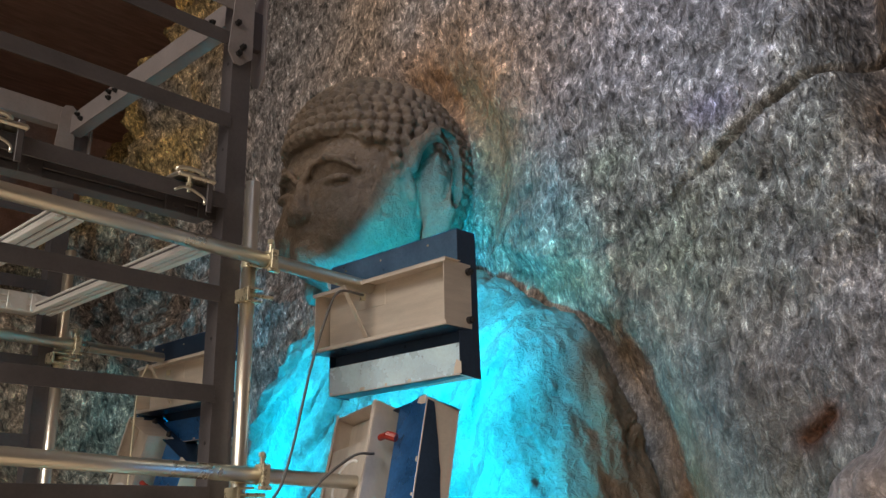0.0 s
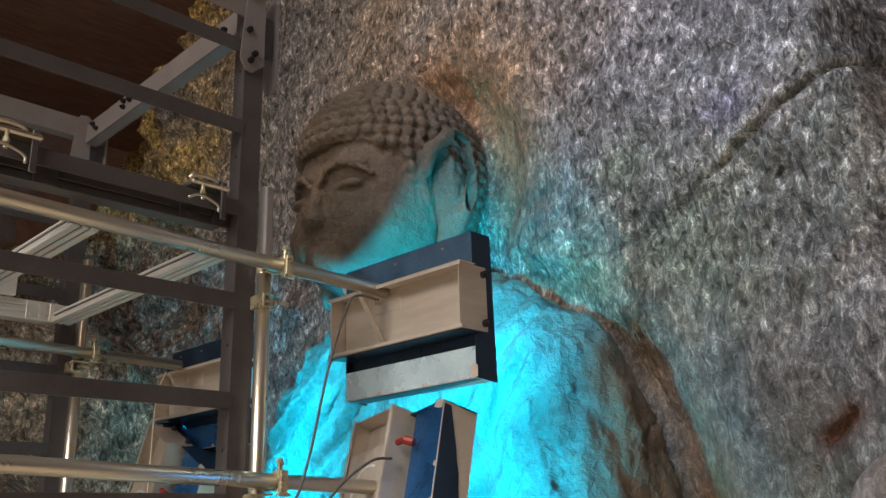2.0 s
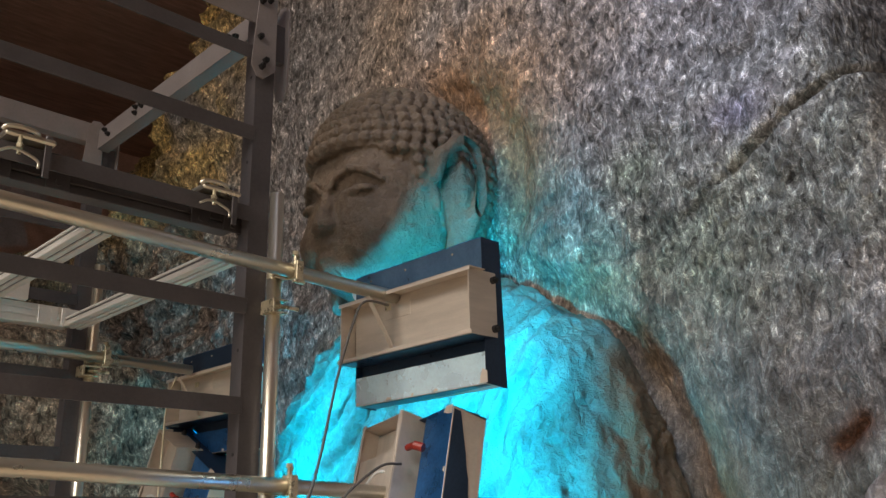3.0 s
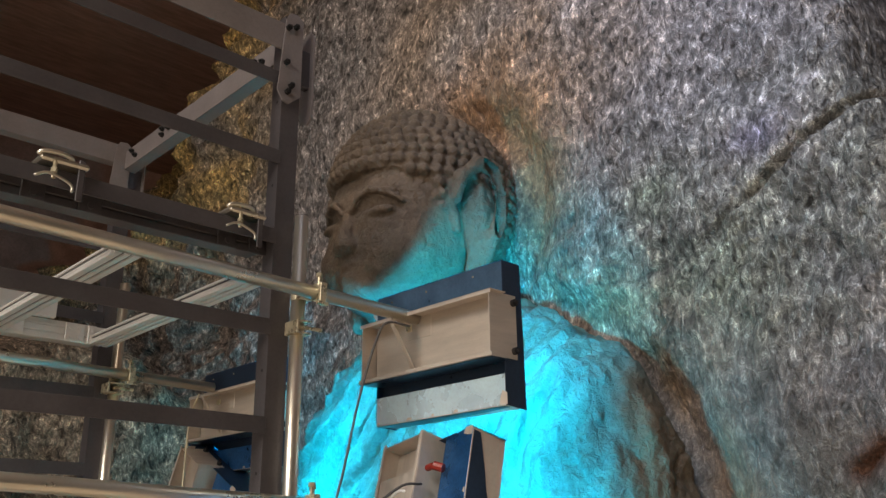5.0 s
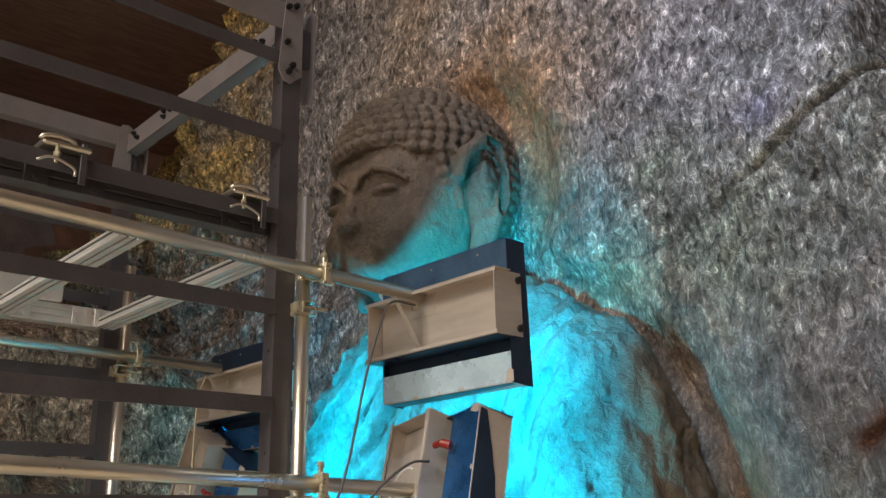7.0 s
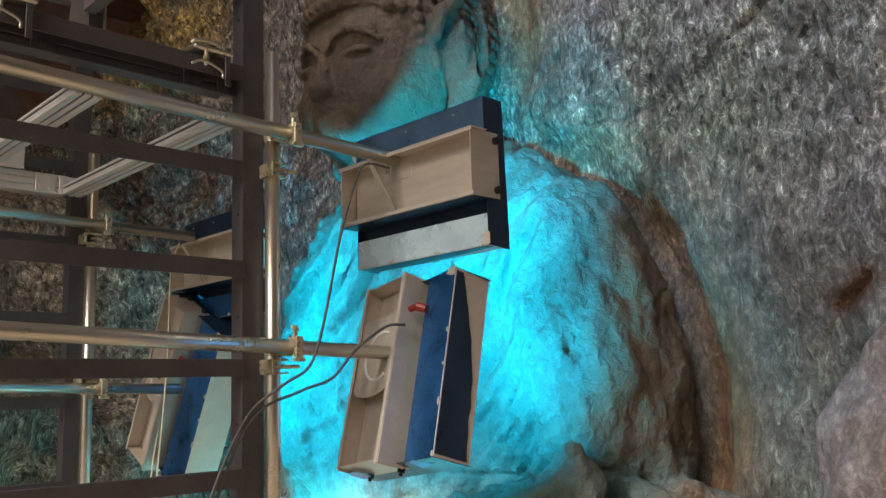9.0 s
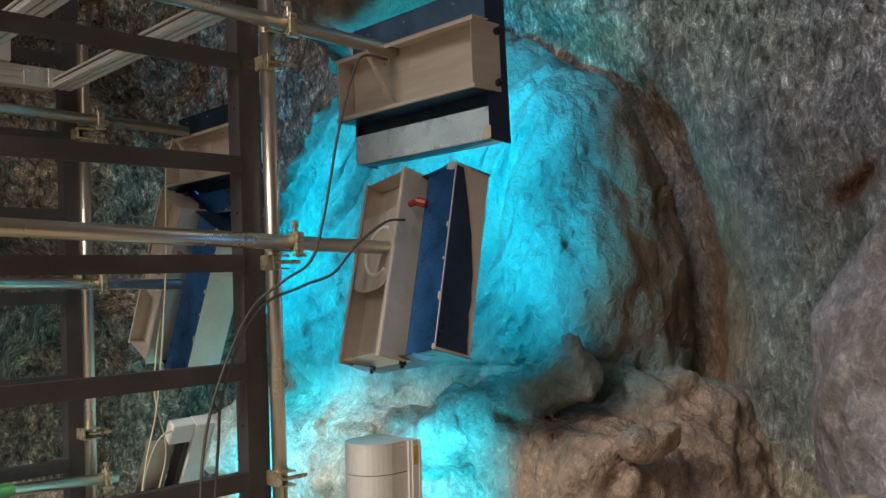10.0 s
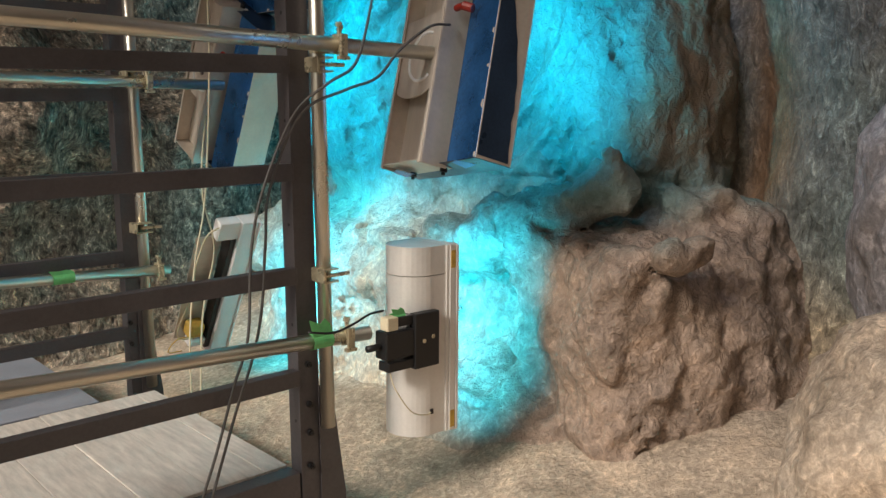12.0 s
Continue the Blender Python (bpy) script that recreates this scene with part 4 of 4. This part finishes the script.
def build_bar_lamp():
    """An upright half-round bar lamp with a black bracket. Origin in its middle."""
    ob = thing("bar_wash_lamp", "brushed aluminium half-round bar lamp on a black bracket", "lamp", "bar wash lamps")
    H = 0.338
    prof = [(0.035, 0.098)] + [(0.098 * math.cos(a) - 0.03, 0.098 * math.sin(a)) for a in np.linspace(1.45, 4.83, 20)] + [(0.035, -0.098)]
    for z0, z1 in ((-H, 0.235), (0.238, H)):
        part("housing", plate(prof, 2, (z0 + z1) / 2, z1 - z0), M_ALU, ob, "half-round brushed housing")
    for x0, x1, w in ((0.035, 0.046, 0.104), (0.047, 0.072, 0.109), (0.074, 0.085, 0.112)):
        part("edge_profile", box((x0, -w, -H), (x1, w, H), 0.0012), M_ALU, ob)
    part("glass", box((0.085, -0.095, -H + 0.01), (0.089, 0.095, H - 0.01), 0.0008), M_WHITE, ob, "frosted front glass")
    for z in (H - 0.05, -H + 0.045):
        part("sticker", box((0.050, -0.1102, z - 0.032), (0.070, -0.1092, z + 0.03)), M_YELLOW, ob, "yellow sticker")
    part("bracket_plate", box((-0.125, -0.124, -0.075), (-0.015, -0.090, 0.118), 0.003), M_BLACK, ob, "matt black mounting plate")
    part("arm", box((-0.245, -0.118, -0.025), (-0.10, -0.055, 0.07), 0.004), M_BLACK, ob)
    part("arm_foot", box((-0.235, -0.116, -0.068), (-0.12, -0.06, -0.035), 0.003), M_BLACK, ob)
    part("arm_cap", box((-0.19, -0.11, 0.082), (-0.12, -0.06, 0.115), 0.003), M_BLACK, ob)
    part("connector", box((-0.235, -0.112, 0.072), (-0.188, -0.07, 0.118), 0.003), M_CREAM, ob, "cream connector block")
    for x in (-0.045, -0.085):
        part("bolt", sweep([(x, -0.126, 0.03 if x > -0.06 else 0.02), (x, -0.1235, 0.03 if x > -0.06 else 0.02)], 0.008, 6), M_CLAMP, ob)
    part("stub", sweep([(-0.30, -0.085, 0.02), (-0.22, -0.085, 0.02)], 0.012, 10), M_BLACK, ob, "", True)
    part("lead", sweep(smooth_path([(-0.22, -0.10, -0.05), (-0.21, -0.115, -0.12), (-0.14, -0.118, -0.22), (-0.06, -0.106, -0.255), (-0.03, -0.100, -0.250)]), 0.0022, 6), M_CREAM, ob, "thin pale lead", True)
    part("lead_gland", sweep([(-0.03, -0.100, -0.258), (-0.03, -0.100, -0.242)], 0.007, 8), M_BLACK, ob)
    return ob


bar = build_bar_lamp()
bar.matrix_basis = pose(2.09, 2.42, 0.853, 0, 1.0, 0)


def build_back_bar():
    """The far bar lamp, leaning, seen on its driver side."""
    ob = thing("leaning_bar_lamp", "leaning white bar lamp with an exposed black driver and yellow leads", "lamp", "bar wash lamps")
    H = 0.43
    part("housing", box((0.0, -0.04, -H), (0.09, 0.035, H), 0.004), M_WHITE, ob)
    part("front_rib", box((0.09, -0.046, -H), (0.104, 0.041, H), 0.003), M_ALU, ob)
    part("driver", box((-0.03, -0.02, -H + 0.05), (0.0, 0.05, H - 0.06), 0.003), M_BLACK, ob, "long black driver")
    part("terminal_box", box((-0.11, -0.03, H - 0.10), (0.0, 0.03, H), 0.004), M_WHITE, ob)
    part("backing_sheet", box((-0.17, 0.055, -H + 0.08), (-0.03, 0.06, H - 0.13), 0.001), M_SHEET, ob)
    part("tape_patch", box((-0.13, -0.02, -0.30), (-0.05, 0.052, -0.22), 0.006), M_YELLOW, ob, "orange tape patch")
    part("foil", box((-0.12, -0.025, -0.36), (-0.03, 0.045, -0.31), 0.01), M_WHITE, ob)
    part("lead", sweep(smooth_path([(-0.10, -0.02, H - 0.02), (-0.17, -0.03, H - 0.06), (-0.19, -0.03, 0.2), (-0.17, -0.02, 0.0), (-0.2, -0.02, -0.25), (-0.1, -0.02, -0.3)]), 0.004, 6), M_CREAM, ob, "cream lead", True)
    part("lead", sweep(smooth_path([(-0.06, -0.03, -0.28), (-0.2, -0.04, -0.26), (-0.24, -0.04, -0.34), (-0.16, -0.03, -0.36)]), 0.003, 6), M_YELLOW, ob, "yellow lead", True)
    part("arm", box((-0.36, -0.03, -0.02), (-0.02, 0.03, 0.03), 0.004), M_BLACK, ob)
    return ob


build_back_bar().matrix_basis = pose(2.16, 4.05, 0.76, 30, 0, 0)

# ---- aluminium frame under the deck, hung on hook clamps ----
def build_alu_frame():
    ob = thing("aluminium_frame", "slotted aluminium profile frame hung under the scaffold rails", "frame")
    z0, z1 = 2.615, 2.70
    for x in (1.115, 1.575):
        for a, b in ((0, 0.026), (0.034, 0.054), (0.062, 0.088)):
            part("profile_rib", box((x + a, 2.60, z0), (x + b, 3.92, z0 + 0.012), 0.002), M_ALU, ob)
        for c in (z0 + 0.0125, z0 + 0.032):
            part("profile_rib", box((x + 0.0005, 2.60, c), (x + 0.0875, 3.92, c + 0.010), 0.002), M_ALU, ob)
        # dark core puts the shade of the grooves into the profile's colour
        part("profile", box((x + 0.006, 2.60, z0 + 0.006), (x + 0.082, 3.92, z0 + 0.040), 0.002), M_STEEL, ob)
    for a, b in ((0, 0.026), (0.032, 0.056), (0.062, 0.085)):
        part("profile_rib", box((-0.2, 3.90, z0 + a), (1.60, 3.92, z0 + b), 0.002), M_ALU, ob)
        part("profile_rib", box((-0.2, 2.555, z0 + 0.09 + a), (1.60, 2.575, z0 + 0.09 + b), 0.002), M_STEEL, ob)
    part("profile", box((-0.2, 3.906, z0 + 0.001), (1.60, 3.98, z1 - 0.001), 0.002), M_ALU, ob)
    part("profile", box((-0.2, 2.562, z0 + 0.091), (1.60, 2.62, z1 + 0.074), 0.002), M_STEEL, ob)
    for x in (1.46, 1.56, 1.20):
        bm = box((x, 3.894, z0 + 0.004), (x + 0.085, 3.90, z1 - 0.004), 0.002)
        for dx in (0.022, 0.062):
            for dz in (0.022, 0.064):
                sweep([(x + dx, 3.89, z0 + dz), (x + dx, 3.896, z0 + dz)], 0.009, 8, bm)
        part("corner_plate", bm, M_ALU, ob)
    for x in (0.80, 0.97, 1.44, 1.56):
        bm = box((x, 2.546, z0 + 0.088), (x + 0.07, 2.556, z0 + 0.178), 0.002)
        for dz in (0.02, 0.068):
            sweep([(x + 0.035, 2.541, z0 + 0.09 + dz), (x + 0.035, 2.547, z0 + 0.09 + dz)], 0.011, 10, bm)
        part("joint_plate", bm, M_STEEL, ob)
    part("cover_sheet", box((1.12, 3.86, 2.70), (1.40, 3.89, 2.79), 0.002), M_ALU, ob, "plain aluminium cover sheet")
    return ob


build_alu_frame()


def build_hook(x):
    ob = thing("hook_clamp", "bright zinc hook clamp with a wing screw on the rail", "clamp", "hook clamps")
    rim = [(x - 0.05, 2.47, 2.812), (x - 0.04, 2.46, 2.822), (x, 2.455, 2.826), (x + 0.04, 2.46, 2.822), (x + 0.06, 2.49, 2.816)]
    part("lever", sweep(smooth_path(rim, 4), 0.007, 8), M_PIPE, ob, "bright curved lever", True)
    part("jaw", box((x - 0.045, 2.462, 2.80), (x + 0.10, 2.56, 2.818), 0.006), M_PIPE, ob)
    wire = [(x - 0.055, 2.46, 2.742), (x - 0.02, 2.455, 2.758), (x + 0.025, 2.455, 2.748), (x + 0.05, 2.455, 2.735), (x + 0.052, 2.455, 2.715)]
    part("wire_handle", sweep(smooth_path(wire, 4), 0.0045, 8), M_PIPE, ob, "bent wire handle", True)
    part("strap", box((x + 0.07, 2.47, 2.70), (x + 0.09, 2.478, 2.83), 0.002), M_STEEL, ob)
    bm = sweep([(x, 2.468, 2.75), (x, 2.468, 2.81)], 0.006, 10)
    sweep([(x, 2.468, 2.768), (x, 2.468, 2.782)], 0.010, 6, bm)
    part("screw", bm, M_CLAMP, ob)
    part("knob", sweep([(x + 0.04, 2.51, 2.815), (x + 0.04, 2.51, 2.835)], 0.016, 10), M_BLACK, ob)
    return ob


for x in (0.86, 1.475):
    build_hook(x)

# ---- platform ----
def build_platform():
    ob = thing("work_platform", "pale worn plank platform on a dark steel edge frame", "platform")
    rng = random.Random(3)
    x = -0.25
    while x < 1.60:
        w = min(0.198, 1.62 - x)
        lift = rng.uniform(-0.002, 0.002)
        part("plank", box((x + 0.0006, 2.58, 0.425 + lift), (x + w - 0.0006, 3.66, 0.45 + lift), 0.002), M_PLANK, ob)
        x += w
    part("edge_beam", angle_bar(-0.25, 1.62, 2.50, 0.40, 0.09, 0.07, 0.006, True), M_STEEL, ob)
    part("edge_beam", angle_bar(-0.25, 1.62, 3.66, 0.39, 0.07, 0.05, 0.006, True), M_STEEL, ob)
    part("side_beam", box((1.612, 2.57, 0.35), (1.626, 3.68, 0.424), 0.002), M_STEEL, ob)
    for x in (-0.2, 0.7, 1.56):
        for y in (2.53, 3.68):
            part("leg", box((x, y, 0.15), (x + 0.05, y + 0.05, 0.356), 0.002), M_STEEL, ob)
    return ob


build_platform()
g = thing("grey_ramp_board", "flat blue-grey board lying beyond the planks", "board")
part("board", box((-0.6, 3.72, 0.415), (1.40, 4.75, 0.435), 0.003), M_GREYBOARD, g)
for x in (-0.5, 0.4, 1.3):
    part("bearer", box((x, 3.74, 0.15), (x + 0.06, 4.7, 0.415), 0.003), M_STEEL, g)


# ---- cables and tape ----
def cable(points, r, label, mat=M_CABLE):
    ob = part("cable", sweep(smooth_path(points), r, 7), mat, None, "", True)
    return tagged(ob, label, "cable", "lamp cables")


cable([(2.17, 2.40, 2.51), (2.06, 2.395, 2.505), (2.015, 2.40, 2.44), (1.94, 2.40, 2.22), (1.86, 2.385, 1.94), (1.796, 2.375, 1.80), (1.70, 2.385, 1.74), (1.611, 2.44, 1.651), (1.504, 2.45, 1.445), (1.449, 2.455, 1.25), (1.42, 2.45, 0.97), (1.367, 2.455, 0.82), (1.30, 2.46, 0.62), (1.245, 2.48, 0.455)],
      0.0048, "slack dark grey cable hanging from the upper lamp to the deck")
cable([(2.19, 2.36, 1.94), (2.10, 2.36, 1.93), (1.98, 2.375, 1.85), (1.88, 2.37, 1.76), (1.76, 2.38, 1.72), (1.63, 2.44, 1.645), (1.52, 2.455, 1.42), (1.50, 2.46, 1.25), (1.475, 2.455, 1.05), (1.44, 2.46, 0.90), (1.37, 2.465, 0.72), (1.275, 2.47, 0.455)],
      0.0048, "second slack grey cable twisted along the first")
cable([(2.13, 3.90, 2.45), (2.08, 3.88, 2.3), (2.06, 3.86, 1.9), (2.03, 3.86, 1.5), (1.99, 3.85, 1.2), (1.92, 3.83, 0.95), (1.86, 3.80, 0.6), (1.84, 3.78, 0.22)], 0.0042, "thin pale grey cable hanging by the far pipes", M_CREAM)
cable([(2.10, 4.0, 1.62), (2.02, 3.9, 1.45), (1.99, 3.86, 1.25), (2.03, 3.85, 1.0), (1.95, 3.84, 0.7), (1.90, 3.82, 0.22)], 0.0042, "second pale cable hanging by the far pipes", M_CREAM)
cable([(1.02, 3.92, 0.945), (1.03, 3.91, 0.86), (1.00, 3.90, 0.70), (0.96, 3.90, 0.60), (0.95, 3.89, 0.44)], 0.006, "short black cable hanging to the far board", M_BLACK)
cable([(1.88, 2.36, 0.99), (1.83, 2.37, 0.985), (1.76, 2.365, 0.965), (1.68, 2.365, 0.95), (1.60, 2.39, 0.96)], 0.004, "black lead taped along the lowest pipe", M_BLACK)


def tape_wrap(center, r, width, flap, label):
    bm = bmesh.new()
    ring_band(center, "x", r, width, 0.0012, bm)
    c = Vector(center)
    rng = random.Random(11)
    out = [(c.x - width * 0.5, c.z + r * 0.6), (c.x + width * 0.5, c.z + r * 0.8), (c.x + width * 0.35, c.z + r + flap * 0.6), (c.x + width * 0.1, c.z + r + flap), (c.x - width * 0.15, c.z + r + flap * 0.7), (c.x - width * 0.7, c.z + r + flap * 1.05)]
    plate(out, 1, c.y - r * 0.75, 0.001, bm)
    return tagged(part("tape", bm, M_TAPE), label, "tape", "green tape")


tape_wrap((1.665, 2.42, 0.917), 0.0255, 0.075, 0.05, "green masking tape wrapped round the lowest pipe")
tape_wrap((1.92, 2.335, 0.965), 0.016, 0.05, 0.02, "scrap of green tape by the lamp arm")
tape_wrap((1.36, 3.935, 0.943), 0.0255, 0.09, 0.012, "green masking tape on the far pipe")
